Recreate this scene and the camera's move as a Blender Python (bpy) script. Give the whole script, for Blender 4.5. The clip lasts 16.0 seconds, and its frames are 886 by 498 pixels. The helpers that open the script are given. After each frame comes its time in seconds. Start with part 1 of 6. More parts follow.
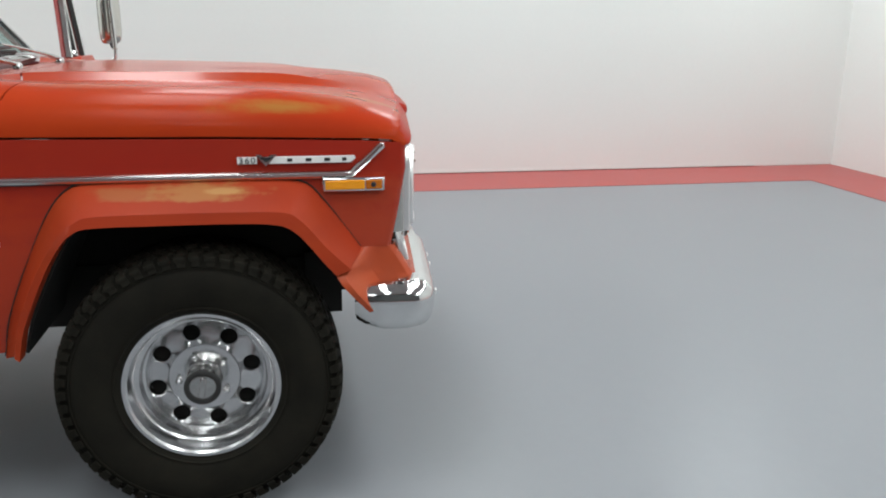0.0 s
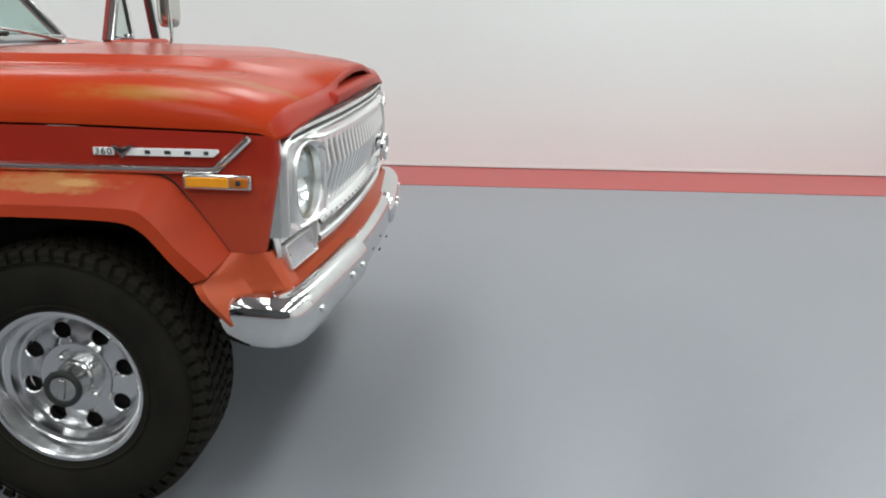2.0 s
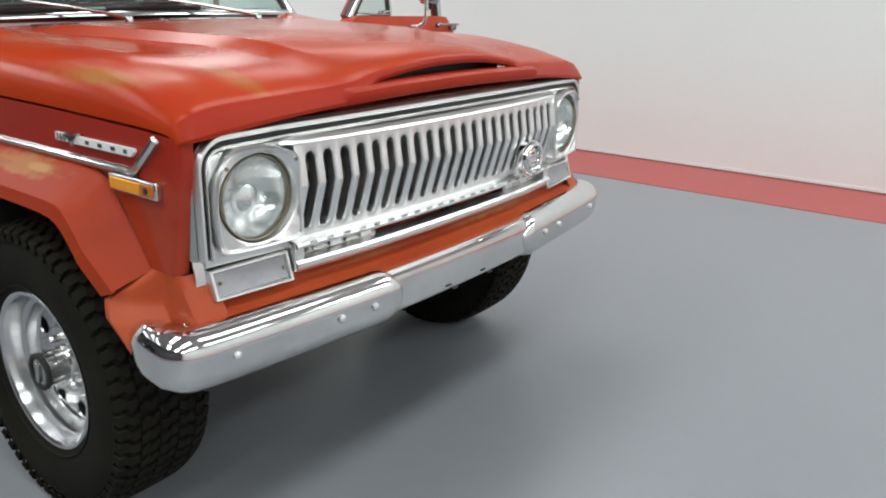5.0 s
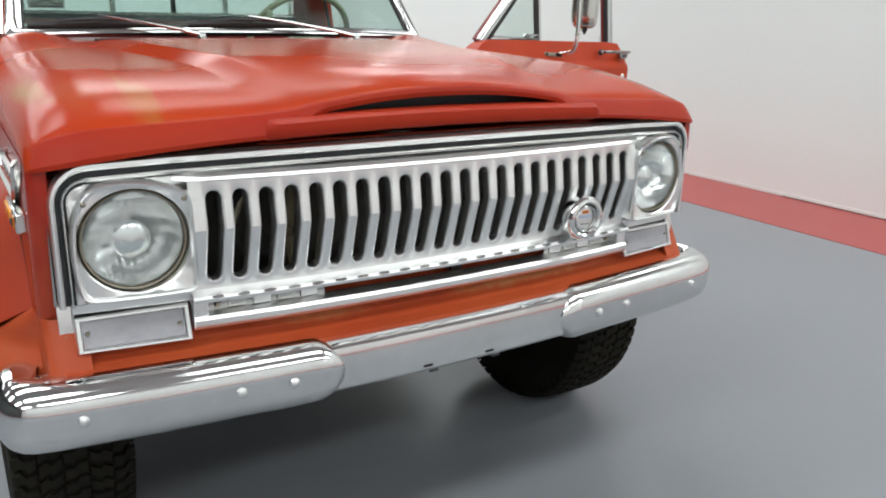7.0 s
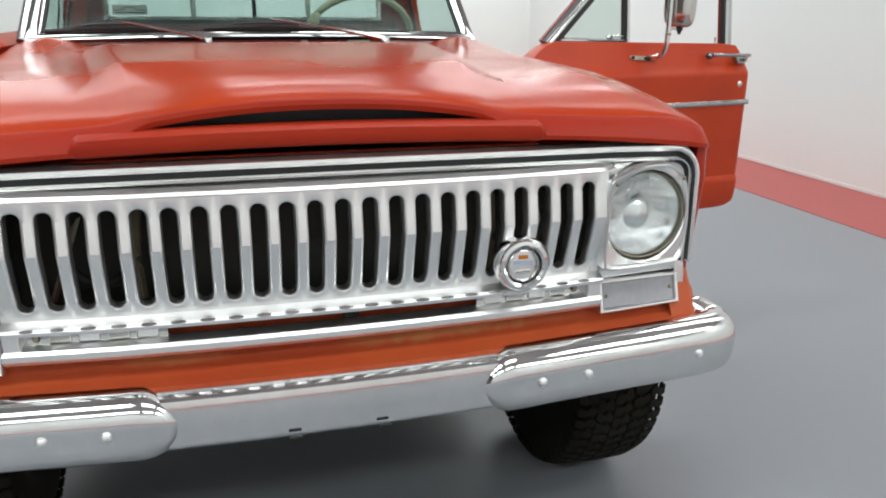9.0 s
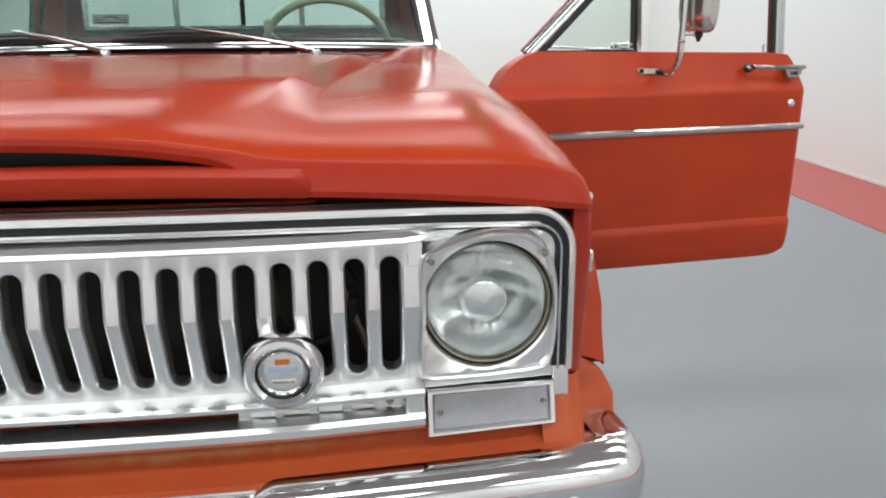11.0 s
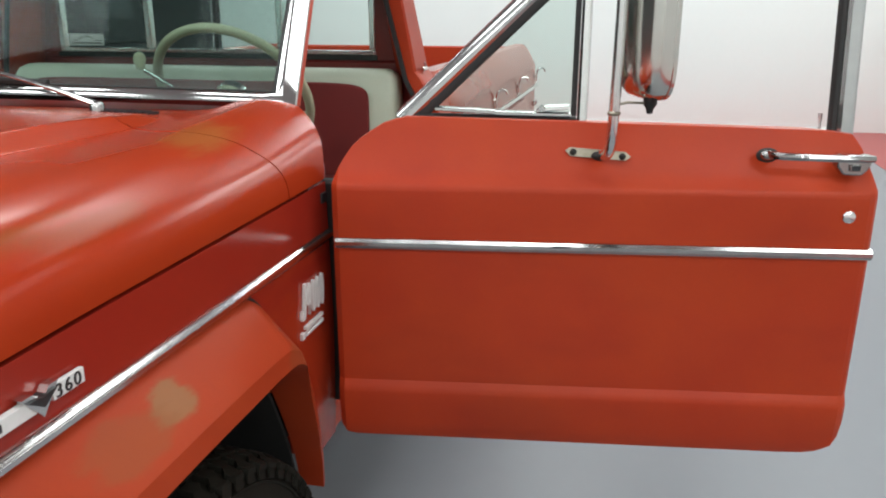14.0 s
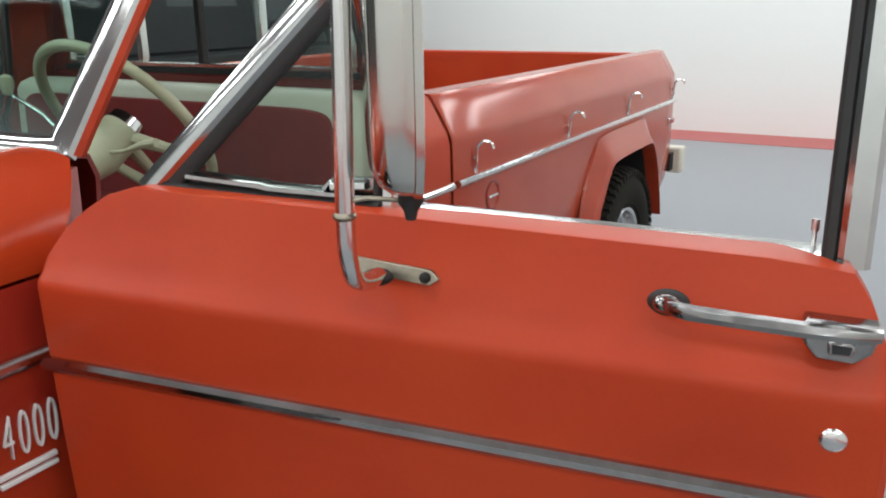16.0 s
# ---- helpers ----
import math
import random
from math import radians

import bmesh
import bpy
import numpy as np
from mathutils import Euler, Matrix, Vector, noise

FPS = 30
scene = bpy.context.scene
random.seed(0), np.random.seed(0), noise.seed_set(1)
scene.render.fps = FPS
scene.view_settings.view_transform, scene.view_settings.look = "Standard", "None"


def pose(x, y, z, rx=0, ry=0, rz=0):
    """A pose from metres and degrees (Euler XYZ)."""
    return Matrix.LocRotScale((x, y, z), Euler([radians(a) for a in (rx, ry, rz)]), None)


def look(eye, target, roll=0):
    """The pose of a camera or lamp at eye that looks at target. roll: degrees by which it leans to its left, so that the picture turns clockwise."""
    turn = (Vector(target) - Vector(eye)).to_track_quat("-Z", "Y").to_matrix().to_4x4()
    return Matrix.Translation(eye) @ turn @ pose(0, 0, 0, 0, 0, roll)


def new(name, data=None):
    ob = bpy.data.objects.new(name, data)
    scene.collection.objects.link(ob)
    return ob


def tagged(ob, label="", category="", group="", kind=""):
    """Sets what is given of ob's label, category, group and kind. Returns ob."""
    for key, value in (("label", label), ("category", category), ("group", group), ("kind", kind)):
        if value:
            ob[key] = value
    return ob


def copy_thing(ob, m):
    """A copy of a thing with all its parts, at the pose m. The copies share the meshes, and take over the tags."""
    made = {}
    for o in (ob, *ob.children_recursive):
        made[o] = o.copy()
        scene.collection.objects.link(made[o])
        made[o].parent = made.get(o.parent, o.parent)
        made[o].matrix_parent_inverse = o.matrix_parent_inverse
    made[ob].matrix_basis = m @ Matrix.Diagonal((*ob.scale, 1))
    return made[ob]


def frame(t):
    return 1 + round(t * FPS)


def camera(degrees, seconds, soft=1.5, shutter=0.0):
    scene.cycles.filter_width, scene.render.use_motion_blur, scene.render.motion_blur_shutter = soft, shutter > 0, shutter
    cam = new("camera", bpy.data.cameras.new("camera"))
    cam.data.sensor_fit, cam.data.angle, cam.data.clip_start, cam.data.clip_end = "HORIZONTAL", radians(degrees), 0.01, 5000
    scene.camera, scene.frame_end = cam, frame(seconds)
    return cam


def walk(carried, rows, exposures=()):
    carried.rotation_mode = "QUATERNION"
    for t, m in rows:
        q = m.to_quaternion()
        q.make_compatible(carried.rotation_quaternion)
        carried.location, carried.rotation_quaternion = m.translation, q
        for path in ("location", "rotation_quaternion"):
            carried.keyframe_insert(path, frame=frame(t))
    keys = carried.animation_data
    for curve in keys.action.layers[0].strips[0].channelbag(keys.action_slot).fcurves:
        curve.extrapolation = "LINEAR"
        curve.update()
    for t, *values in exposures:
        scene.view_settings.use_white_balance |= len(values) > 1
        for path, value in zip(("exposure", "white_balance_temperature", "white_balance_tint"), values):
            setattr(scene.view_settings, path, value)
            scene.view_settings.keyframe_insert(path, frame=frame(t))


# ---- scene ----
cam = camera(58.0, 16.0, 2.0)
PATH = [
    (0, (0.25, -3.024, 1.349), (0.628, -1.133, 0.821), 0.6),
    (0.5, (0.484, -2.955, 1.349), (0.75, -1.049, 0.805), 0.7),
    (1, (0.689, -2.898, 1.323), (0.855, -0.977, 0.791), 0.6),
    (1.5, (0.944, -2.828, 1.354), (0.939, -0.909, 0.79), 0.7),
    (2, (1.113, -2.73, 1.333), (0.984, -0.814, 0.774), 0.6),
    (2.5, (1.308, -2.592, 1.315), (0.997, -0.696, 0.759), 0.4),
    (3, (1.498, -2.443, 1.332), (0.996, -0.595, 0.756), 0.5),
    (3.5, (1.659, -2.278, 1.333), (0.971, -0.49, 0.758), 0.8),
    (4, (1.77, -2.099, 1.331), (0.914, -0.387, 0.75), 1.0),
    (4.2, (1.807, -2.044, 1.347), (0.899, -0.365, 0.751), 0.9),
    (6.3, (2.048, -1.239, 1.325), (0.568, -0.023, 0.75), 1.7),
    (6.5, (2.064, -1.165, 1.316), (0.544, 0.006, 0.751), 1.6),
    (7, (2.098, -0.957, 1.33), (0.486, 0.078, 0.754), 1.5),
    (7.5, (2.096, -0.803, 1.322), (0.421, 0.13, 0.752), 1.3),
    (8, (2.09, -0.624, 1.311), (0.354, 0.195, 0.75), 0.9),
    (8.5, (2.078, -0.425, 1.316), (0.289, 0.267, 0.751), 0.8),
    (8.7, (2.078, -0.328, 1.326), (0.266, 0.295, 0.755), 0.6),
    (10.8, (1.754, 0.425, 1.314), (-0.152, 0.65, 0.751), -0.1),
    (11, (1.708, 0.501, 1.318), (-0.203, 0.686, 0.756), -0.4),
    (11.5, (1.581, 0.653, 1.333), (-0.331, 0.77, 0.758), -0.2),
    (12, (1.477, 0.846, 1.362), (-0.435, 0.842, 0.776), -0.3),
    (12.5, (1.33, 1.061, 1.371), (-0.581, 0.937, 0.794), -0.2),
    (13, (1.192, 1.184, 1.37), (-0.718, 0.98, 0.815), 0.1),
    (13.5, (1.019, 1.325, 1.398), (-0.87, 0.999, 0.826), 0.2),
    (14, (0.85, 1.452, 1.413), (-1.012, 1.0, 0.839), -0.0),
    (14.5, (0.659, 1.603, 1.423), (-1.156, 0.982, 0.857), -0.2),
    (15, (0.456, 1.671, 1.429), (-1.327, 0.957, 0.869), -0.1),
    (15.5, (0.235, 1.74, 1.431), (-1.497, 0.918, 0.863), -0.0),
    (16, (0.02, 1.867, 1.431), (-1.633, 0.901, 0.853), -0.8),
]
walk(cam, [(t, look(eye, target, roll)) for t, eye, target, roll in PATH])

# ---- world and lamps ----
world = bpy.data.worlds.new("showroom_world")
scene.world = world
world.use_nodes = True
world.node_tree.nodes["Background"].inputs[0].default_value = (0.9, 0.95, 1.0, 1)
world.node_tree.nodes["Background"].inputs[1].default_value = 0.02

CEILING_Z = 3.9
LAMPS = [(x, y, k) for x, row in (
    (-8.2, (0.4, 1.2, 1.25, 1.25)), (-5.6, (0.4, 1.2, 1.25, 1.25)), (-3.0, (0.4, 0.85, 0.7, 0.55)), (-0.4, (1.15, 1.1, 0.92, 0.70)), (2.2, (1.45, 1.15, 0.65, 1.15)), (4.8, (1.35, 1.05, 0.75, 1.3)))
    for y, k in zip((-4.9, -2.1, 0.7, 3.5), row)]
for x, y, k in LAMPS:
    tubes = bpy.data.lights.new("tube_light", "AREA")
    tubes.shape, tubes.size, tubes.size_y = "RECTANGLE", 0.66, 2.0
    tubes.energy, tubes.color = 39.5 * k, (0.94, 1.0, 1.005)
    new("tube_light", tubes).matrix_world = pose(x, y, CEILING_Z - 0.11)
scene.view_settings.exposure = 0.0


# ---- materials ----
def tree(name):
    m = bpy.data.materials.new(name)
    m.use_nodes = True
    t = m.node_tree
    return m, t, t.nodes["Principled BSDF"]


def noise_tex(t, scale, detail=4, rough=0.55, stretch=(1, 1, 1), at=(0, 0, 0)):
    co = t.nodes.new("ShaderNodeTexCoord")
    mp = t.nodes.new("ShaderNodeMapping")
    mp.inputs["Scale"].default_value = stretch
    mp.inputs["Location"].default_value = at
    no = t.nodes.new("ShaderNodeTexNoise")
    no.inputs["Scale"].default_value, no.inputs["Detail"].default_value, no.inputs["Roughness"].default_value = scale, detail, rough
    t.links.new(co.outputs["Object"], mp.inputs["Vector"])
    t.links.new(mp.outputs["Vector"], no.inputs["Vector"])
    return no.outputs["Fac"]


def span(t, socket, a, b, low=0.0, high=1.0, soft=False):
    n = t.nodes.new("ShaderNodeMapRange")
    n.interpolation_type = "SMOOTHERSTEP" if soft else "LINEAR"
    for key, value in zip(("From Min", "From Max", "To Min", "To Max"), (a, b, low, high)):
        n.inputs[key].default_value = value
    t.links.new(socket, n.inputs["Value"])
    return n.outputs["Result"]


def blend(t, fac, a, b):
    n = t.nodes.new("ShaderNodeMix")
    n.data_type = "RGBA"
    for socket, value in ((n.inputs[0], fac), (n.inputs[6], a), (n.inputs[7], b)):
        if isinstance(value, (int, float)):
            socket.default_value = value
        elif isinstance(value, tuple):
            socket.default_value = (*value[:3], 1)
        else:
            t.links.new(value, socket)
    return n.outputs[2]


def math_node(t, op, a, b=0.0):
    n = t.nodes.new("ShaderNodeMath")
    n.operation = op
    for socket, value in ((n.inputs[0], a), (n.inputs[1], b)):
        if isinstance(value, (int, float)):
            socket.default_value = value
        else:
            t.links.new(value, socket)
    return n.outputs[0]


def bumped(t, p, socket, strength, distance=0.01):
    b = t.nodes.new("ShaderNodeBump")
    b.inputs["Strength"].default_value, b.inputs["Distance"].default_value = strength, distance
    t.links.new(socket, b.inputs["Height"])
    t.links.new(b.outputs["Normal"], p.inputs["Normal"])


def surface(name, dark, light, rough=(0.4, 0.5), metal=0.0, big=3.0, small=60.0, bump=0.0, coat=0.0, spec=0.5, stretch=(1, 1, 1)):
    """A surface with variation at two scales in colour and gloss, and fine relief."""
    m, t, p = tree(name)
    a, b = noise_tex(t, big, 3, 0.5, stretch), noise_tex(t, small, 3, 0.6, stretch)
    mixed = math_node(t, "ADD", math_node(t, "MULTIPLY", a, 0.65), math_node(t, "MULTIPLY", b, 0.35))
    t.links.new(blend(t, span(t, mixed, 0.22, 0.78), dark, light), p.inputs["Base Color"])
    t.links.new(span(t, mixed, 0.22, 0.78, *rough), p.inputs["Roughness"])
    p.inputs["Metallic"].default_value, p.inputs["Specular IOR Level"].default_value = metal, spec
    p.inputs["Coat Weight"].default_value, p.inputs["Coat Roughness"].default_value = coat, 0.12
    if bump:
        bumped(t, p, mixed, bump, 0.004)
    return m


def worn_paint(name, patches, base=(0.36, 0.031, 0.009), faded=(0.44, 0.050, 0.015), shine=(0.33, 0.42), spec=0.25, chalk=None, edge=(0.15, 1.40)):
    """Old red-orange enamel, chalky in places; patches of rubbed-through tan primer at (x, y, z, rx, ry, rz, amount, colour)."""
    m, t, p = tree(name)
    big, mid, fine = noise_tex(t, 1.6, 2, 0.5, at=(3, 1, 7)), noise_tex(t, 9, 2, 0.45, (0.5, 1, 1)), noise_tex(t, 170, 3, 0.6)
    streak = noise_tex(t, 7, 2, 0.45, (0.45, 4.5, 3.0), (2, 4, 1))
    colour = blend(t, span(t, big, 0.15, 0.85), base, faded)
    colour = blend(t, span(t, mid, 0.10, 1.10, 0, 0.50), colour, (0.31, 0.020, 0.011))
    tone_noise = noise_tex(t, 4.2, 3, 0.5, (0.7, 1, 1), (7, 2, 3))
    colour = blend(t, span(t, tone_noise, 0.25, 0.80, 0, 0.5), colour, tuple(v * k for v, k in zip(faded, (1.0, 1.25, 0.9))))
    colour = blend(t, span(t, fine, 0.2, 0.8, 0, 0.10), colour, (0.22, 0.02, 0.012))
    smudge = noise_tex(t, 4.0, 2, 0.5, (0.5, 0.7, 2.2), (1, 9, 5))
    colour = blend(t, span(t, smudge, 0.42, 0.80, 0, 0.26, True), colour, (0.21, 0.022, 0.012))
    co = t.nodes.new("ShaderNodeTexCoord")
    torn = math_node(t, "ADD", math_node(t, "MULTIPLY", noise_tex(t, 24, 5, 0.62, (0.7, 1, 1), (5, 3, 2)), 0.45), math_node(t, "MULTIPLY", streak, 0.55))
    for x, y, z, rx, ry, rz, amount, tone in patches:
        mp = t.nodes.new("ShaderNodeMapping")
        mp.vector_type = "TEXTURE"
        mp.inputs["Location"].default_value, mp.inputs["Scale"].default_value = (x, y, z), (rx, ry, rz)
        length = t.nodes.new("ShaderNodeVectorMath")
        length.operation = "LENGTH"
        t.links.new(co.outputs["Object"], mp.inputs["Vector"])
        t.links.new(mp.outputs["Vector"], length.inputs[0])
        ragged = math_node(t, "ADD", length.outputs["Value"], math_node(t, "MULTIPLY", math_node(t, "SUBTRACT", torn, 0.5), 2.3))
        fac = span(t, ragged, *edge, amount, 0.0, True)
        colour = blend(t, fac, colour, tone)
    t.links.new(colour, p.inputs["Base Color"])
    gloss = math_node(t, "ADD", span(t, big, 0.05, 0.95, *shine), span(t, smudge, 0.25, 0.75, -0.03, 0.05))
    p.inputs["Specular IOR Level"].default_value = spec
    if chalk:
        parts = t.nodes.new("ShaderNodeSeparateXYZ")
        t.links.new(co.outputs["Object"], parts.inputs[0])
        side = math_node(t, "SUBTRACT", math_node(t, "ABSOLUTE", parts.outputs["Y"]), 0.42)
        worn_end = math_node(t, "ADD", math_node(t, "MAXIMUM", parts.outputs["X"], side), math_node(t, "MULTIPLY", math_node(t, "SUBTRACT", noise_tex(t, 3.4, 1, 0.4, (0.6, 1, 1), (4, 8, 1)), 0.5), 1.3))
        t.links.new(span(t, worn_end, *chalk, spec, spec * 0.12, True), p.inputs["Specular IOR Level"])
    t.links.new(gloss, p.inputs["Roughness"])
    if not chalk:
        bumped(t, p, fine, 0.02, 0.002)
    return m


def pane_glass(name, tint, painted_haze=None, gloss_low=0.008):
    """Thin flat glass: what lies behind shows straight through, gloss grows towards grazing views; a faint dusty film.
    Below the heights given, a teal haze of reflection is painted in.
    """
    m, t, p = tree(name)
    t.nodes.remove(p)
    out = t.nodes["Material Output"]
    clear, shine, film = t.nodes.new("ShaderNodeBsdfTransparent"), t.nodes.new("ShaderNodeBsdfGlossy"), t.nodes.new("ShaderNodeBsdfDiffuse")
    clear.inputs["Color"].default_value = (*tint, 1)
    film.inputs["Color"].default_value = (0.7, 0.75, 0.74, 1)
    shine.inputs["Roughness"].default_value = 0.01
    facing = t.nodes.new("ShaderNodeLayerWeight")
    facing.inputs["Blend"].default_value = 0.5
    gloss = math_node(t, "ADD", gloss_low, math_node(t, "MULTIPLY", math_node(t, "POWER", facing.outputs["Facing"], 5.0), 0.32))
    dust, mix = t.nodes.new("ShaderNodeMixShader"), t.nodes.new("ShaderNodeMixShader")
    amount = span(t, noise_tex(t, 3.0, 4), 0.35, 0.75, 0.002, 0.010)
    if painted_haze:
        film.inputs["Color"].default_value = (0.42, 0.52, 0.50, 1)
        place, parts = t.nodes.new("ShaderNodeTexCoord"), t.nodes.new("ShaderNodeSeparateXYZ")
        t.links.new(place.outputs["Object"], parts.inputs[0])
        edge = math_node(t, "ADD", parts.outputs["Z"], math_node(t, "MULTIPLY", noise_tex(t, 5.0, 4), 0.10))
        amount = math_node(t, "ADD", amount, span(t, edge, *painted_haze, 0.075, 0.0))
    t.links.new(amount, dust.inputs[0])
    t.links.new(clear.outputs[0], dust.inputs[1])
    t.links.new(film.outputs[0], dust.inputs[2])
    t.links.new(gloss, mix.inputs[0])
    t.links.new(dust.outputs[0], mix.inputs[1])
    t.links.new(shine.outputs[0], mix.inputs[2])
    t.links.new(mix.outputs[0], out.inputs["Surface"])
    return m


DARK_OLIVE = (0.15, 0.085, 0.02)
TAN, OLIVE, GREY_TAN = (0.50, 0.29, 0.11), (0.30, 0.19, 0.045), (0.33, 0.22, 0.09)
RED = worn_paint("red_enamel", [], (0.41, 0.034, 0.010), (0.48, 0.050, 0.014), (0.33, 0.42), 0.22)
RED_HOOD = worn_paint("red_enamel_hood", [
    (0.22, -0.79, 1.145, 0.17, 0.05, 0.018, 0.6, OLIVE), (0.40, 0.685, 1.155, 0.15, 0.022, 0.2, 0.32, DARK_OLIVE), (0.28, 0.735, 1.155, 0.16, 0.018, 0.2, 0.42, DARK_OLIVE), (0.15, 0.768, 1.155, 0.16, 0.018, 0.2, 0.42, DARK_OLIVE), (0.03, 0.790, 1.155, 0.14, 0.020, 0.2, 0.3, DARK_OLIVE), (0.02, 0.42, 1.2, 0.18, 0.022, 0.2, 0.5, DARK_OLIVE), (0.42, 0.79, 1.13, 0.13, 0.030, 0.2, 0.18, GREY_TAN), (0.45, -0.62, 1.14, 0.16, 0.035, 0.2, 0.35, OLIVE),
    (-0.42, 0.70, 1.2, 0.10, 0.06, 0.2, 0.34, OLIVE), (-0.25, 0.18, 1.2, 0.16, 0.05, 0.2, 0.25, OLIVE), (-0.28, -0.66, 1.17, 0.16, 0.07, 0.2, 0.15, GREY_TAN), (0.40, -0.72, 1.15, 0.12, 0.05, 0.2, 0.12, GREY_TAN)], (0.36, 0.029, 0.007), (0.425, 0.045, 0.011), (0.17, 0.20), 0.36, (0.10, 0.46), (0.1, 1.5))
# Deeper hood red for forward-turned faces: their shade is put into the colour.
RED_NOSE = worn_paint("red_enamel_shaded_nose", [], (0.31, 0.020, 0.011), (0.37, 0.032, 0.013), (0.34, 0.42), 0.1)
RED_FENDER = worn_paint("red_enamel_fender", [
    (0.04, -0.87, 0.930, 0.20, 0.08, 0.030, 0.7, (0.40, 0.19, 0.065)), (0.09, -0.87, 0.932, 0.07, 0.08, 0.014, 0.6, TAN), (-0.16, -0.87, 0.930, 0.12, 0.08, 0.020, 0.5, (0.36, 0.16, 0.06)),
    (0.015, 0.89, 0.925, 0.055, 0.09, 0.024, 0.65, (0.26, 0.165, 0.075)), (0.12, 0.89, 0.92, 0.10, 0.09, 0.032, 0.40, (0.24, 0.085, 0.03)), (-0.30, 0.90, 0.86, 0.07, 0.09, 0.05, 0.35, (0.20, 0.075, 0.03))], (0.335, 0.032, 0.010), (0.40, 0.050, 0.015), (0.34, 0.50), 0.14, None, (0.42, 0.95))
# Fender sides: less faded paint, with the side's shade added into its red.
RED_SIDE = worn_paint("red_enamel_shaded_side", [(0.47, -0.84, 0.82, 0.22, 0.1, 0.14, 0.95, (0.36, 0.044, 0.016)), (0.47, 0.84, 0.82, 0.22, 0.1, 0.14, 0.95, (0.36, 0.044, 0.016)), (-0.5, 0.84, 0.70, 0.3, 0.1, 0.28, 0.9, (0.38, 0.036, 0.011)), (-0.5, -0.84, 0.70, 0.3, 0.1, 0.28, 0.9, (0.38, 0.036, 0.011))], (0.285, 0.017, 0.012), (0.335, 0.026, 0.014), (0.16, 0.20), 0.33)
RED_VALANCE = worn_paint("red_enamel_valance", [(0.6, 0.25, 0.69, 0.1, 0.22, 0.012, 0.45, TAN), (0.6, -0.3, 0.69, 0.1, 0.12, 0.012, 0.3, TAN)], (0.42, 0.060, 0.020), (0.47, 0.085, 0.03))
RED_BED = worn_paint("red_enamel_bed", [], (0.36, 0.034, 0.014), (0.46, 0.070, 0.032), (0.16, 0.20), 0.6)
# Body red darkened for jambs, cab inside and bed floor: painted-in shade.
RED_INSIDE = surface("shaded_red_inside", (0.15, 0.011, 0.008), (0.21, 0.016, 0.011), (0.3, 0.45), big=4, small=80, bump=0.1)
CHROME = surface("chrome", (0.70, 0.70, 0.70), (0.84, 0.84, 0.83), (0.06, 0.13), 1.0, 1.5, 12)
CHROME_BUMPER = surface("hazy_bumper_chrome", (0.64, 0.64, 0.64), (0.82, 0.82, 0.81), (0.05, 0.13), 1.0, 3.0, 30)
CHROME_DULL = surface("weathered_chrome", (0.64, 0.635, 0.62), (0.80, 0.795, 0.78), (0.10, 0.22), 1.0, 4.0, 24)
CHROME_PITTED = surface("pitted_chrome", (0.34, 0.335, 0.325), (0.56, 0.555, 0.545), (0.08, 0.20), 1.0, 14.0, 60)
HANDLE_CHROME = surface("dark_pitted_chrome", (0.20, 0.195, 0.19), (0.46, 0.455, 0.445), (0.07, 0.20), 1.0, 10.0, 50)
ALUMINIUM = surface("anodised_aluminium", (0.80, 0.80, 0.795), (0.92, 0.92, 0.91), (0.28, 0.40), 1.0, 2.5, 18)
ALLOY = surface("polished_alloy", (0.60, 0.60, 0.605), (0.68, 0.68, 0.685), (0.20, 0.25), 1.0, 3.0, 9)
BLACK_PAINT = surface("black_trim_paint", (0.008, 0.009, 0.011), (0.03, 0.032, 0.036), (0.35, 0.6), big=8, small=90)
RUBBER = surface("black_rubber", (0.010, 0.010, 0.010), (0.028, 0.027, 0.026), (0.55, 0.75), big=8, small=120, bump=0.15)
TYRE = surface("tyre_rubber", (0.005, 0.0045, 0.0035), (0.019, 0.017, 0.012), (0.65, 0.85), big=9, small=140, bump=0.2, spec=0.12)
DIRTY_BLACK = surface("underbody_black", (0.005, 0.0045, 0.004), (0.018, 0.016, 0.013), (0.7, 0.95), big=6, small=60, bump=0.3)
RADIATOR = surface("dusty_radiator", (0.012, 0.012, 0.011), (0.05, 0.045, 0.035), (0.6, 0.9), big=5, small=80, bump=0.3)
BRASS_DUST = surface("dusty_tan_hose", (0.06, 0.05, 0.03), (0.14, 0.11, 0.06), (0.6, 0.9), big=9, small=80)
AMBER = surface("amber_lens", (0.75, 0.27, 0.010), (0.88, 0.36, 0.02), (0.12, 0.2), big=30, small=200, bump=0.3)
AMBER_DARK = surface("dark_amber_lens", (0.40, 0.10, 0.008), (0.55, 0.17, 0.01), (0.12, 0.25), big=30, small=200)
RED_LENS = surface("red_lens", (0.30, 0.01, 0.01), (0.42, 0.02, 0.02), (0.12, 0.2), big=30, small=200)
CREAM = surface("cream_plastic", (0.34, 0.35, 0.22), (0.43, 0.44, 0.30), (0.35, 0.5), big=6, small=90, bump=0.08)
CREAM_VINYL = surface("cream_vinyl", (0.43, 0.47, 0.36), (0.53, 0.57, 0.45), (0.4, 0.55), big=5, small=150, bump=0.12)
OXBLOOD = surface("oxblood_cloth", (0.12, 0.010, 0.009), (0.19, 0.018, 0.015), (0.75, 0.95), big=6, small=260, bump=0.25)
WHITE_BADGE = surface("white_badge_enamel", (0.72, 0.72, 0.70), (0.82, 0.82, 0.80), (0.29, 0.4), big=20, small=200)
